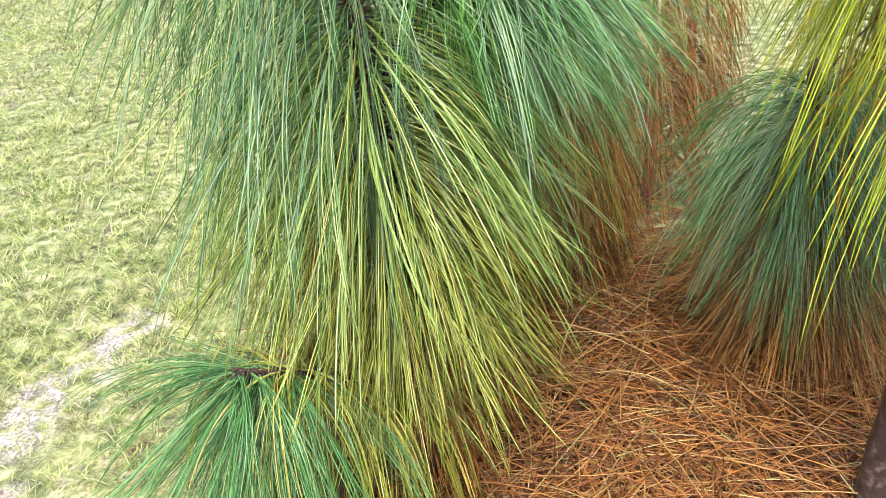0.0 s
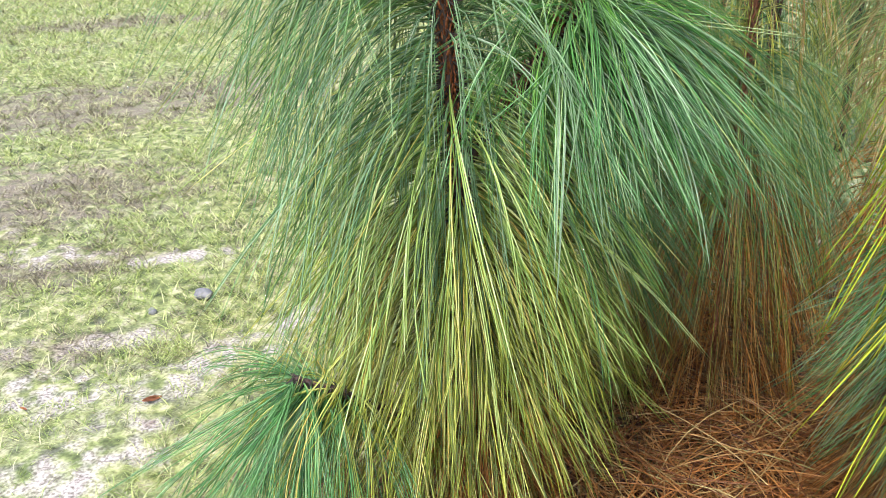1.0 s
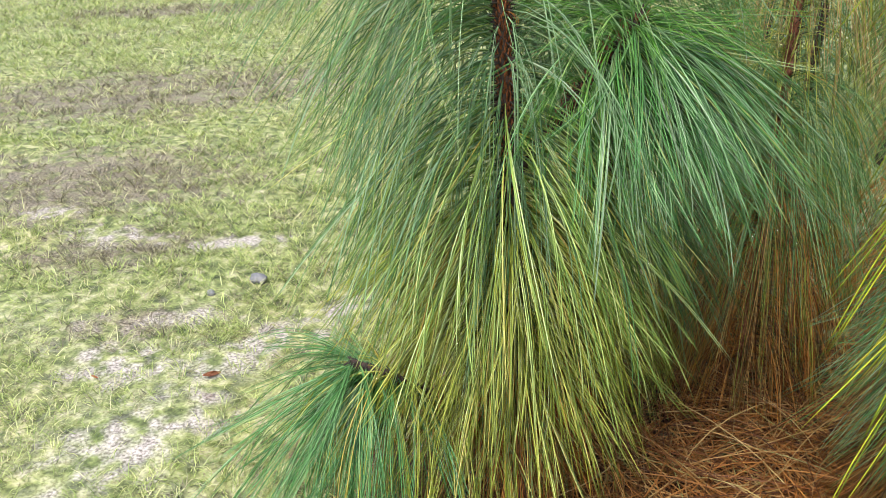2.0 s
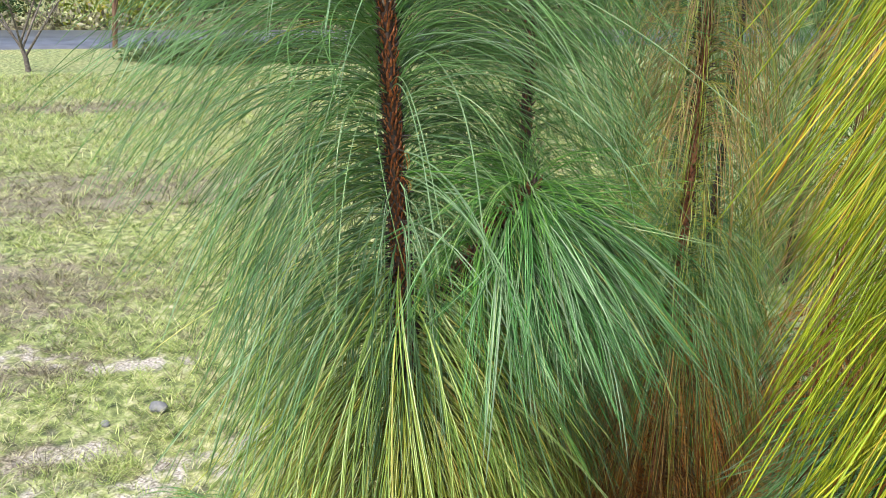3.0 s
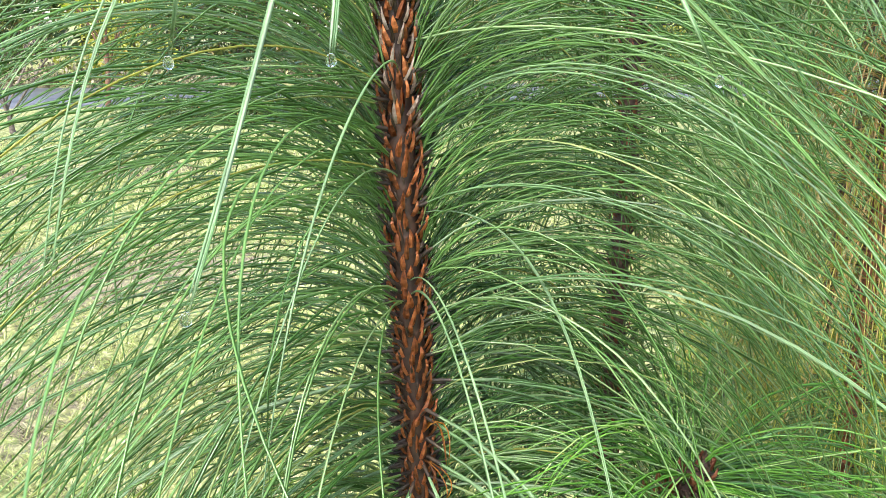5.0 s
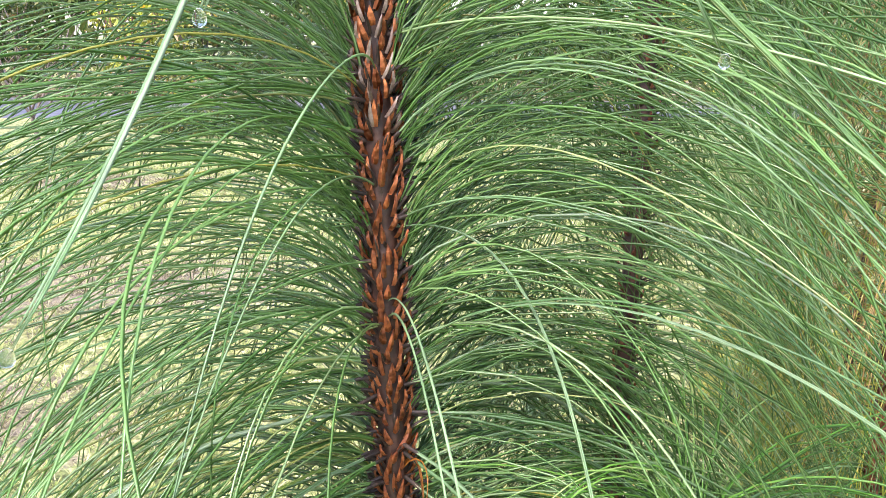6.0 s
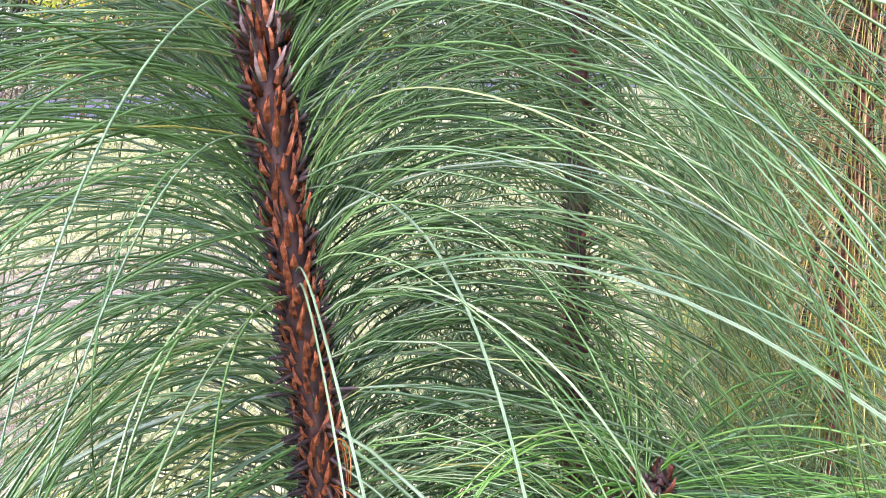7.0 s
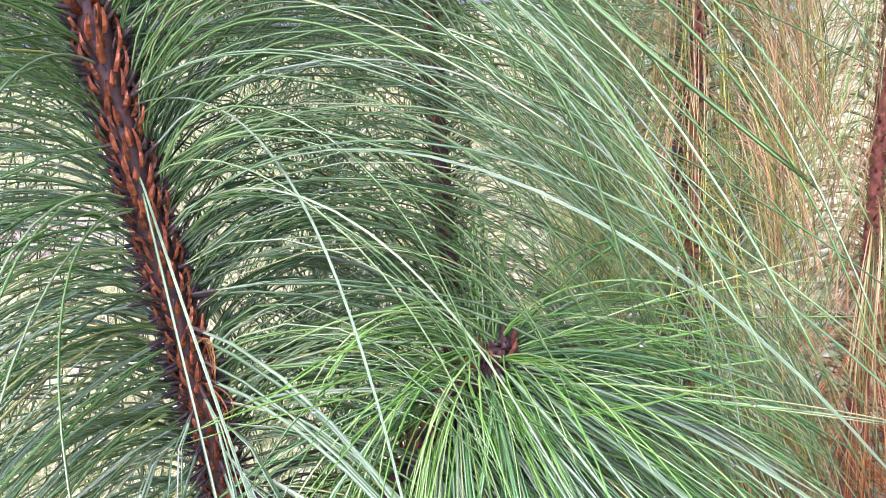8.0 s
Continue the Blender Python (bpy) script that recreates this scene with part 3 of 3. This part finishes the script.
def bunch(root, rs, stations, lo, hi, n, stem_r, mat, length, spread, droop, gap=None, count=3, radius=0.00056, k=9, bend=2.2,
          singles=0, label="", splay=0.012, stick=0.55, sheaths=True, drops=0, wild=0.22, cap=90, vary=15):
    foot, rad, azim, rise, t = outward(rs, stations, lo, hi, n, spread, gap, vary)
    m = len(foot)
    if m == 0:
        return
    rise = np.where(rise > cap, cap - 12 * rs.rand(m), rise)
    foot = foot + rad * stem_r * 0.8
    ln = np.clip(rs.normal(length, length * 0.11, m), length * 0.55, length * 1.25)
    e1 = np.clip(rs.normal(droop[0], droop[1], m), -88, 25)
    paths, own, core = bundle_paths(rs, foot, azim, rise, e1, ln, count, k, splay, stick, 0.006, bend, wild)
    first = np.arange(len(paths)) < singles
    if (~first).any():
        place("needles", needle_mesh("needles", rs, paths[~first], radius, mat), root, label, "stuff")
    for i in range(min(singles, len(paths))):
        place("needle", needle_mesh("needle", rs, paths[i:i + 1], radius, mat), root)
    if sheaths:
        sp = core[:, :3, :].copy()
        sp[:, 1] = sp[:, 0] + (core[:, 1] - core[:, 0]) * 0.3
        sp[:, 2] = sp[:, 0] + (core[:, 1] - core[:, 0]) * 0.42
        v, f = tubes(sp, np.array([0.0013, 0.0011, 0.0007])[None].repeat(m, 0), 5)
        place("needle_sheaths", mesh_from("needle_sheaths", v, f, M_SHEATH), root, "dark brown papery sheaths at the needles' feet", "stuff")
    if drops:
        tips = paths[rs.permutation(len(paths))[:drops], -1, :]
        bm = bmesh.new()
        for p in tips:
            r = 0.0008 + 0.0007 * rs.rand()
            bmesh.ops.create_icosphere(bm, subdivisions=1, radius=r, matrix=Matrix.Translation(p - np.array([0, 0, r * 0.5])))
        part("water_drops", bm, M_DROP, root, "clear rain drops hanging on needle tips", "stuff")


def scales(root, rs, stations, lo, hi, n, stem_r, singles, me_scale, tilt=14):
    """Bark scales set spirally up a stem; the first ones as pieces, the rest joined."""
    co = np.array([v.co[:] for v in me_scale.vertices])
    fs = [np.array([p.vertices[:] for p in me_scale.polygons if len(p.vertices) == 4])]
    tri = [p.vertices[:] for p in me_scale.polygons if len(p.vertices) == 3]
    vs, qs, ts = [], [], []
    for i in range(n):
        t = lo + (hi - lo) * i / n
        p = along(stations, np.array([t]))[0]
        a = i * GOLD + rs.normal(0, 0.08)
        m = Matrix.Translation(p) @ Matrix.Rotation(a, 4, "Z") @ Matrix.Translation((stem_r, 0, 0)) @ Matrix.Rotation(radians(tilt + rs.normal(0, 6)), 4, "Y") @ Matrix.Rotation(radians(rs.normal(0, 9)), 4, "X") @ Matrix.Diagonal((1, 0.8 + 0.4 * rs.rand(), 0.75 + 0.5 * rs.rand(), 1))
        if i >= n - singles:
            ob = place("bark_scale", me_scale, root)
            ob.matrix_basis = m
        else:
            mm = np.array(m)
            vs.append(co @ mm[:3, :3].T + mm[:3, 3])
            qs.append(fs[0] + len(co) * (len(vs) - 1))
            if tri:
                ts.append(np.array(tri) + len(co) * (len(vs) - 1))
    if vs:
        place("bark_scales", mesh_from("bark_scales", np.concatenate(vs), [np.concatenate(qs)] + ([np.concatenate(ts)] if ts else []), me_scale.materials[0], False), root, "small rust-brown bark scales", "stuff")


def stubs(root, rs, st, lo, hi, n, stem_r):
    """Dark papery feet of needles, long fallen or torn, all up a stem."""
    foot, rad, azim, rise, t = outward(rs, st, lo, hi, n, 30)
    m = len(foot)
    path = arch(foot + rad * stem_r * 0.75, azim, rise, rise - 15, 0.009 + 0.011 * rs.rand(m), rs.normal(0, 0.3, m), 4)
    v, f = tubes(path, np.array([0.0010, 0.0009, 0.0006, 0])[None].repeat(m, 0), 4)
    place("bristles", mesh_from("bristles", v, f, M_SHEATH), root, "short dark bristly needle stubs", "stuff")


def sapling(at, label):
    root = new("pine_sapling")
    root.location = at
    return tagged(root, label, "pine sapling", "pine saplings on the lawn")


def stations(height, lean=(0, 0), bow=(0, 0), k=8):
    t = np.linspace(0, 1, k)
    return np.stack([lean[0] * t + bow[0] * np.sin(t * 3.14), lean[1] * t + bow[1] * np.sin(t * 3.14), -0.03 + (height + 0.03) * t], axis=1)


SCALE = scale_mesh("bark_scale", M_SCALE)
REDSCALE = scale_mesh("bark_scale_red", M_REDBARK, 0.005, 0.014)
PALE = scale_mesh("bud_scale", M_PALE, 0.0026, 0.011)


def bud(parent, at, size, seed):
    """A pointed winter bud of overlapping pale scales."""
    bm = bmesh.new()
    for i in range(26):
        s = i / 26
        a = i * GOLD
        r = size * 0.30 * (1 - s) ** 0.7
        p = Vector(at) + Vector((math.cos(a) * r, math.sin(a) * r, size * s))
        w, h = size * 0.16, size * 0.34
        c, q = math.cos(a), math.sin(a)
        pts = [Vector((-q * w, c * w, 0)), Vector((q * w, -c * w, 0)), Vector((-c * r * 0.5, -q * r * 0.5, h)), Vector((c * w * 0.6, q * w * 0.6, h * 0.35))]
        vv = [bm.verts.new(p + x) for x in pts]
        bm.faces.new((vv[0], vv[1], vv[3]))
        bm.faces.new((vv[1], vv[2], vv[3]))
        bm.faces.new((vv[2], vv[0], vv[3]))
    part("bud", bm, M_BARK, parent, "dark brown winter bud")


# the main sapling
H = 1.40
MAIN = stations(H, (-0.044, -0.079))
FACE = -60.0                      # the side on which the rain has parted its needles


def strand(root, rs, foot, lead, fall, tip, count=3, radius=0.0006, drop=0.0, mat=M_SHEENPALE):
    """Needles of one sheath, stuck along their length by water, arching from the stem out to a wet tip."""
    b = np.stack([along(MAIN, np.array([(foot + 0.03) / (H + 0.03)]))[0], np.array(lead), np.array(fall), np.array(tip)])
    k = 26
    w = np.linspace(0, 1, k)[:, None]
    core = (1 - w) ** 3 * b[0] + 3 * (1 - w) ** 2 * w * b[1] + 3 * (1 - w) * w ** 2 * b[2] + w ** 3 * b[3]
    paths = []
    for c in range(count):
        off = rs.normal(0, 1, 3) * 0.0004
        paths.append(core + off * np.sin(w * 3.1) + rs.normal(0, 1, 3) * 0.0004 * w)
    ob = place("needle_strand", needle_mesh("needle_strand", rs, np.array(paths), radius, mat), root, "needles stuck in one long wet strand, sheen put into their colour")
    if drop:
        bm = bmesh.new()
        bmesh.ops.create_icosphere(bm, subdivisions=3, radius=drop)
        for v in bm.verts:
            v.co.z = v.co.z * 1.15 + (0.35 * v.co.z if v.co.z > 0 else 0)
        bmesh.ops.translate(bm, vec=Vector(core[-1] - np.array([0, 0, drop * 0.3])), verts=bm.verts)
        part("water_drop", bm, M_DROP, ob, "clear rain drop at the tip")


def main_sapling():
    rs = np.random.RandomState(101)
    root = sapling((-0.028, 1.155, 0), "young pine with wet drooping blue-green needles and rusty stem")
    place("stem", limb_mesh("stem", MAIN, [0.016, 0.011, 0.0085, 0.0074, 0.006], M_BARK, 16, 0.03, 1), root, "dark stem under rust-brown scales")
    u = lambda z: (z + 0.03) / (H + 0.03)
    scales(root, rs, MAIN, u(0.45), u(1.30), 1000, 0.0078, 300, SCALE, 6)
    stubs(root, rs, MAIN, u(0.5), u(1.36), 460, 0.0082)
    scales(root, rs, MAIN, u(1.05), u(1.115), 46, 0.0088, 46, PALE, 9)
    # crown from top to foot
    bunch(root, rs, MAIN, u(1.06), u(1.38), 300, 0.010, M_GREEN, 0.38, 31, (-44, 18), (FACE, 42, 0.0), k=18, bend=1.45, radius=0.00058, splay=0.022, stick=0.5, wild=0.60, vary=21, label="long arching green needles of the top", drops=60)
    bunch(root, rs, MAIN, u(0.95), u(1.08), 230, 0.010, M_GREEN, 0.38, 42, (-50, 17), (FACE + 4, 44, 0.02), k=18, bend=1.7, radius=0.00058, splay=0.022, stick=0.5, wild=0.60, vary=21, singles=280, label="long arching glossy green needles", drops=50)
    bunch(root, rs, MAIN, u(0.80), u(0.96), 215, 0.010, M_GREEN, 0.38, 46, (-62, 13), (FACE + 20, 54, 0.04), k=18, bend=2.3, cap=44, radius=0.00062, splay=0.010, stick=0.75, wild=0.50, vary=20, label="wet needles hanging over", drops=60)
    bunch(root, rs, MAIN, u(0.66), u(0.84), 85, 0.010, M_GREEN, 0.37, 78, (-68, 11), (FACE + 4, 36, 0.06), count=2, k=12, bend=1.9, cap=4, splay=0.005, stick=0.85, radius=0.0008, wild=0.40, label="wet drooping green needles", drops=60)
    bunch(root, rs, MAIN, u(0.66), u(0.88), 110, 0.010, M_LIME, 0.37, 74, (-60, 13), (-170, -62, 0), count=2, k=12, bend=1.7, cap=6, splay=0.005, stick=0.85, radius=0.0007, wild=0.40, label="lime-green needles hanging over the lawn", drops=30)
    bunch(root, rs, MAIN, u(0.54), u(0.74), 290, 0.012, M_LIME, 0.36, 85, (-66, 11), (FACE, 24, 0.3), count=2, k=11, bend=1.8, cap=0, splay=0.004, stick=0.9, radius=0.00085, wild=0.40, label="wet drooping lime-green needles", drops=50)
    bunch(root, rs, MAIN, u(0.56), u(0.85), 120, 0.010, M_SHEENPALE, 0.36, 66, (-82, 5), (FACE - 8, -50, 0), k=11, bend=8.0, radius=0.0006, wild=0.4, cap=20, label="needles hanging along the stem", stick=0.9, splay=0.006)
    bunch(root, rs, MAIN, u(0.36), u(0.60), 560, 0.014, M_OLIVE, 0.30, 92, (-65, 12), count=2, k=9, bend=1.8, cap=-4, splay=0.004, stick=0.9, radius=0.00085, wild=0.40, label="older yellow-green needles hanging to the ground", drops=40)
    bunch(root, rs, MAIN, u(0.26), u(0.40), 70, 0.014, M_OLIVE, 0.22, 80, (-68, 11), k=8, bend=4.2, label="yellowing lower needles", wild=0.4)
    bunch(root, rs, MAIN, u(0.14), u(0.38), 180, 0.014, M_STRAW, 0.25, 84, (-72, 10), k=8, bend=3.0, label="dead brown needles at the foot")
    bunch(root, rs, MAIN, u(0.76), u(1.24), 230, 0.010, M_GREEN, 0.30, 42, (-46, 18), (62, -62, 0), k=10, bend=1.9, radius=0.0005, splay=0.020, stick=0.6, wild=0.45, label="green needles on the stem's far side")
    bunch(root, rs, MAIN, u(0.46), u(0.62), 140, 0.014, M_OLIVE, 0.32, 88, (-62, 10), (-140, -38, 0), count=2, k=10, bend=1.6, cap=6, splay=0.004, stick=0.9, radius=0.00085, wild=0.3, label="yellow-green needles over the low branch")
    # wet needles stuck together, nearest the open side
    for mid, n in ((FACE + 66, 56), (FACE - 80, 110)):
        bunch(root, rs, MAIN, u(0.88), u(1.36), n, 0.010, M_SHEENPALE, 0.42, 42, (-62, 10), (mid, -42, 0), count=3, k=18, bend=1.6, splay=0.0016, stick=0.97, radius=0.0005, cap=50, wild=0.35, label="wet needles stuck in strands, pale with painted sheen", drops=30)
    bunch(root, rs, MAIN, u(0.66), u(0.92), 105, 0.011, M_SHEENPALE, 0.38, 66, (-70, 7), (FACE, 34, 0), count=2, k=12, bend=2.0, splay=0.002, stick=0.95, radius=0.0009, cap=8, wild=0.35, label="wet needles stuck in strands, pale with painted sheen", drops=30)
    bunch(root, rs, MAIN, u(0.72), u(0.96), 26, 0.011, M_SHEENPALE, 0.38, 66, (-60, 8), (FACE + 60, -30, 0), count=2, k=12, bend=1.8, splay=0.002, stick=0.95, radius=0.00085, cap=12, wild=0.3, label="wet needles stuck in strands, pale with painted sheen", drops=20)
    # long strands hanging before the stem
    strand(root, rs, 1.287, (-0.031, -0.130, 1.207), (-0.012, -0.207, 1.095), (0.046, -0.321, 1.038), 5, 0.0007, drop=0.0014)
    strand(root, rs, 1.362, (-0.017, -0.150, 1.361), (0.014, -0.237, 1.270), (0.040, -0.314, 1.094), 5, 0.0007, drop=0.0012)
    strand(root, rs, 1.353, (-0.009, -0.142, 1.278), (0.031, -0.221, 1.139), (0.072, -0.299, 1.095), 5, 0.0007, drop=0.0012)
    strand(root, rs, 1.075, (-0.001, -0.119, 1.110), (0.000, -0.216, 1.068), (0.035, -0.291, 0.927), 2, 0.0005)
    strand(root, rs, 1.020, (-0.030, -0.120, 1.060), (-0.035, -0.170, 1.000), (-0.020, -0.260, 0.870), 2, 0.0005)
    strand(root, rs, 1.000, (0.047, -0.047, 1.029), (0.083, -0.050, 0.933), (0.172, -0.229, 0.754), 2, 0.0005)
    strand(root, rs, 1.241, (0.021, -0.103, 1.214), (0.112, -0.126, 1.114), (0.275, -0.115, 0.976), 6, mat=M_GREEN)
    strand(root, rs, 0.952, (0.015, -0.115, 0.999), (0.090, -0.214, 0.949), (0.137, -0.273, 0.799), 2, 0.0005)
    strand(root, rs, 0.961, (0.018, -0.118, 1.003), (0.085, -0.209, 0.975), (0.136, -0.220, 0.740), 2, 0.0005)
    strand(root, rs, 1.349, (-0.003, -0.120, 1.328), (0.064, -0.175, 1.227), (0.147, -0.236, 1.090), 5, 0.0007, drop=0.0012)
    # a dead rust-coloured sprig in front of the stem
    bunch(root, rs, MAIN, u(0.845), u(0.875), 9, 0.010, M_STRAW, 0.045, 40, (-60, 20), (FACE + 45, -40, 0), k=8, bend=1.5, radius=0.0005, sheaths=False, label="short dead rust-coloured sprig")
    # side branch with its own tuft
    pts = np.array([(-0.018, -0.028, 0.62), (0.030, 0.008, 0.695), (0.083, 0.026, 0.772), (0.135, 0.018, 0.842)])
    br = place("branch", limb_mesh("branch", pts, [0.010, 0.009, 0.0085, 0.0075], M_BARK, 10, 0.05, 2), root, "dark side branch rising from the stem")
    scales(br, rs, pts, 0.2, 1.0, 130, 0.0075, 0, REDSCALE, 16)
    bunch(br, rs, pts, 0.50, 0.98, 210, 0.007, M_TUFT, 0.30, 66, (-50, 14), (-160, 84, 0.06), count=3, k=12, bend=1.9, cap=12, splay=0.005, stick=0.85, radius=0.0007, wild=0.4, label="dense green tuft of the side branch", drops=70)
    bunch(br, rs, pts, 0.60, 0.98, 150, 0.007, M_SHEENPALE, 0.31, 62, (-56, 12), (-8, -74, 0), count=2, k=11, bend=1.9, splay=0.0025, stick=0.95, radius=0.0009, cap=14, wild=0.3, label="wet needles stuck in strands, pale with painted sheen", drops=50)
    bunch(br, rs, pts, 0.45, 0.85, 110, 0.007, M_FRESH, 0.20, 72, (-74, 10), (-60, -80, 0), k=9, bend=2.6, splay=0.006, stick=0.6, wild=0.4, radius=0.0006, label="bright green young needles under the branch", drops=20)
    bunch(br, rs, pts, 0.82, 1.0, 60, 0.006, M_FRESH, 0.18, 55, (-30, 24), k=10, bend=1.2, splay=0.010, stick=0.5, wild=0.4, label="bright green young needles at the branch's tip", drops=30)
    bud(br, pts[-1], 0.012, 1)
    pts = np.array([(-0.007, -0.012, 0.20), (-0.070, -0.09, 0.255), (-0.150, -0.150, 0.325), (-0.208, -0.180, 0.352)])
    br = place("branch", limb_mesh("branch", pts, [0.006, 0.0045, 0.0035, 0.003], M_BARK, 10, 0.05, 3), root, "low thin side branch")
    bunch(br, rs, pts, 0.05, 0.78, 150, 0.005, M_OLIVE, 0.25, 62, (-74, 8), count=3, k=12, bend=1.9, cap=32, stick=0.85, splay=0.006, radius=0.0007, label="yellow-green needles along the low branch")
    bunch(br, rs, pts, 0.60, 1.0, 165, 0.004, M_TUFT, 0.31, 70, (-44, 14), (-158, -62, 0), k=11, count=4, bend=1.3, splay=0.008, stick=0.8, radius=0.0006, wild=0.45, cap=4, label="green tuft spreading from the low branch's end", drops=30)
    bunch(br, rs, pts, 0.55, 1.0, 125, 0.004, M_TUFT, 0.29, 78, (-70, 10), (-120, -90, 0), k=11, count=4, bend=1.7, splay=0.008, stick=0.8, radius=0.0006, wild=0.4, cap=0, label="green needles hanging from the low branch's end", drops=20)


main_sapling()


def neighbour(at, height, lean, seed, label, crown, stem_mat=M_REDBARK, stem_r=0.012, bristles=None, foot_scales=0, bend=3.0, thick=0.00058, gap=None):
    """A sapling near by. crown: rows of lower and upper height, bundles, material, length, spread, droop."""
    rs = np.random.RandomState(seed)
    root = sapling(at, label)
    st = stations(height, lean, (0.008, 0.01))
    place("stem", limb_mesh("stem", st, [stem_r * 1.3, stem_r * 1.1, stem_r, stem_r * 0.8], stem_mat, 12, 0.05, seed), root)
    u = lambda z: (z + 0.03) / (height + 0.03)
    for lo, hi, n, mat, length, spread, droop in crown:
        bunch(root, rs, st, u(lo), u(hi), n, stem_r, mat, length, spread, droop, gap, k=9, bend=bend, radius=thick, sheaths=False)
    if bristles is not None:
        lo, hi, n = bristles
        foot, rad, azim, rise, t = outward(rs, st, u(lo), u(hi), n, 55)
        m = len(foot)
        path = arch(foot + rad * stem_r * 0.7, azim, rise, rise - 25, 0.022 + 0.02 * rs.rand(m), np.zeros(m), 4)
        v, f = tubes(path, np.array([0.0009, 0.0008, 0.0005, 0])[None].repeat(m, 0), 4)
        place("bristles", mesh_from("bristles", v, f, M_SHEATH), root, "short dark bristly needle stubs", "stuff")
    if foot_scales:
        scales(root, rs, st, u(0.5), u(height * 0.98), foot_scales, stem_r, 0, REDSCALE)
    return root


# tall sapling behind, half bare stem over a skirt of dead needles
neighbour((0.225, 1.72, 0), 1.45, (-0.012, 0.02), 201, "tall pine sapling, bare reddish stem over dead brown needles",
          [(0.06, 0.48, 230, M_STRAW, 0.36, 66, (-77, 7)), (0.06, 0.50, 150, M_BROWN, 0.36, 68, (-77, 7)), (0.30, 0.52, 70, M_OLIVE, 0.36, 70, (-78, 6)), (0.42, 0.66, 230, M_GREEN, 0.34, 55, (-66, 12)),
           (0.66, 1.10, 120, M_OLIVE, 0.30, 45, (-84, 5)), (0.8, 1.2, 110, M_TAN, 0.30, 50, (-82, 6)), (1.15, 1.43, 320, M_GREEN, 0.34, 45, (-50, 15))],
          M_REDBARK, 0.0078, (0.55, 1.2, 300), 420)
# slim green sapling straight behind the main one
neighbour((-0.03, 1.50, 0), 1.40, (0.0, 0.02), 202, "slim pine sapling with soft green drooping needles",
          [(0.10, 0.40, 240, M_OLIVE, 0.30, 60, (-78, 8)), (0.35, 0.75, 420, M_GREEN, 0.33, 50, (-66, 12)), (0.72, 1.38, 520, M_GREEN, 0.34, 40, (-64, 15))],
          M_BARK, 0.0095, (0.7, 1.2, 260), 200, gap=(-72, 42, 0.06))
# low green one to the side, brown at the foot
neighbour((0.63, 1.40, 0), 0.56, (-0.03, 0.0), 203, "low pine sapling, blue-green above and straw-brown at the foot",
          [(0.04, 0.26, 330, M_STRAW, 0.30, 74, (-58, 13)), (0.2, 0.40, 240, M_BROWN, 0.30, 66, (-66, 12)), (0.28, 0.52, 210, M_TUFT, 0.31, 56, (-62, 16)), (0.28, 0.52, 130, M_SHEENPALE, 0.31, 58, (-60, 15))], M_BARK, 0.012)
# yellow one close by with a wet dark trunk
neighbour((0.58, 1.01, 0), 1.56, (0.12, 0.03), 204, "pine sapling with wet dark trunk and bright yellow drooping needles",
          [(0.64, 0.86, 120, M_YELLOW, 0.38, 64, (-72, 6)), (0.82, 1.1, 210, M_YELLOW, 0.42, 66, (-70, 5)), (1.05, 1.30, 270, M_YELLOW, 0.44, 64, (-68, 5)), (1.28, 1.53, 220, M_YELLOW, 0.44, 64, (-66, 6)), (0.62, 0.9, 30, M_STRAW, 0.3, 60, (-80, 6))],
          M_WETBARK, 0.017, None, 0, 3.4, 0.00095, (112, 28, 0.0))
# tan and yellowing ones farther back
neighbour((0.52, 2.12, 0), 1.5, (-0.03, 0.0), 205, "yellowing pine sapling with many tan dead needles",
          [(0.08, 0.4, 130, M_STRAW, 0.33, 60, (-80, 7)), (0.35, 1.1, 124, M_TAN, 0.32, 42, (-74, 12)), (0.5, 1.48, 223, M_LIME, 0.33, 45, (-66, 14))], M_REDBARK, 0.011, None, 160, thick=0.00085)
neighbour((0.20, 2.45, 0), 1.55, (0.02, 0.0), 206, "green pine sapling with yellowing foot",
          [(0.1, 0.5, 224, M_OLIVE, 0.32, 60, (-78, 8)), (0.45, 1.52, 390, M_GREEN, 0.36, 44, (-64, 15))], M_BARK, 0.011, thick=0.00085)
neighbour((0.92, 1.85, 0), 1.4, (-0.02, 0.0), 207, "pine sapling with yellow-green needles and brown foot",
          [(0.06, 0.4, 224, M_STRAW, 0.32, 60, (-78, 8)), (0.35, 1.38, 329, M_OLIVE, 0.35, 48, (-66, 14)), (0.5, 1.2, 86, M_TAN, 0.32, 48, (-74, 10))], M_REDBARK, 0.011, thick=0.00085)
neighbour((-0.02, 3.2, 0), 1.6, (0.02, 0.0), 208, "green pine sapling standing farther back",
          [(0.1, 0.5, 182, M_OLIVE, 0.32, 60, (-78, 8)), (0.45, 1.58, 329, M_GREEN, 0.36, 46, (-62, 16))], M_BARK, 0.012, thick=0.00085)
neighbour((0.78, 2.75, 0), 1.6, (0.02, 0.0), 209, "pine sapling with olive needles standing farther back",
          [(0.1, 0.5, 210, M_STRAW, 0.32, 60, (-78, 8)), (0.45, 1.58, 329, M_OLIVE, 0.36, 46, (-64, 16))], M_REDBARK, 0.012, thick=0.00085)
neighbour((0.42, 3.4, 0), 1.6, (-0.02, 0.0), 210, "green pine sapling at the back of the row",
          [(0.1, 0.5, 182, M_OLIVE, 0.32, 60, (-78, 8)), (0.45, 1.58, 329, M_GREEN, 0.36, 46, (-62, 16))], M_BARK, 0.012, thick=0.00085)
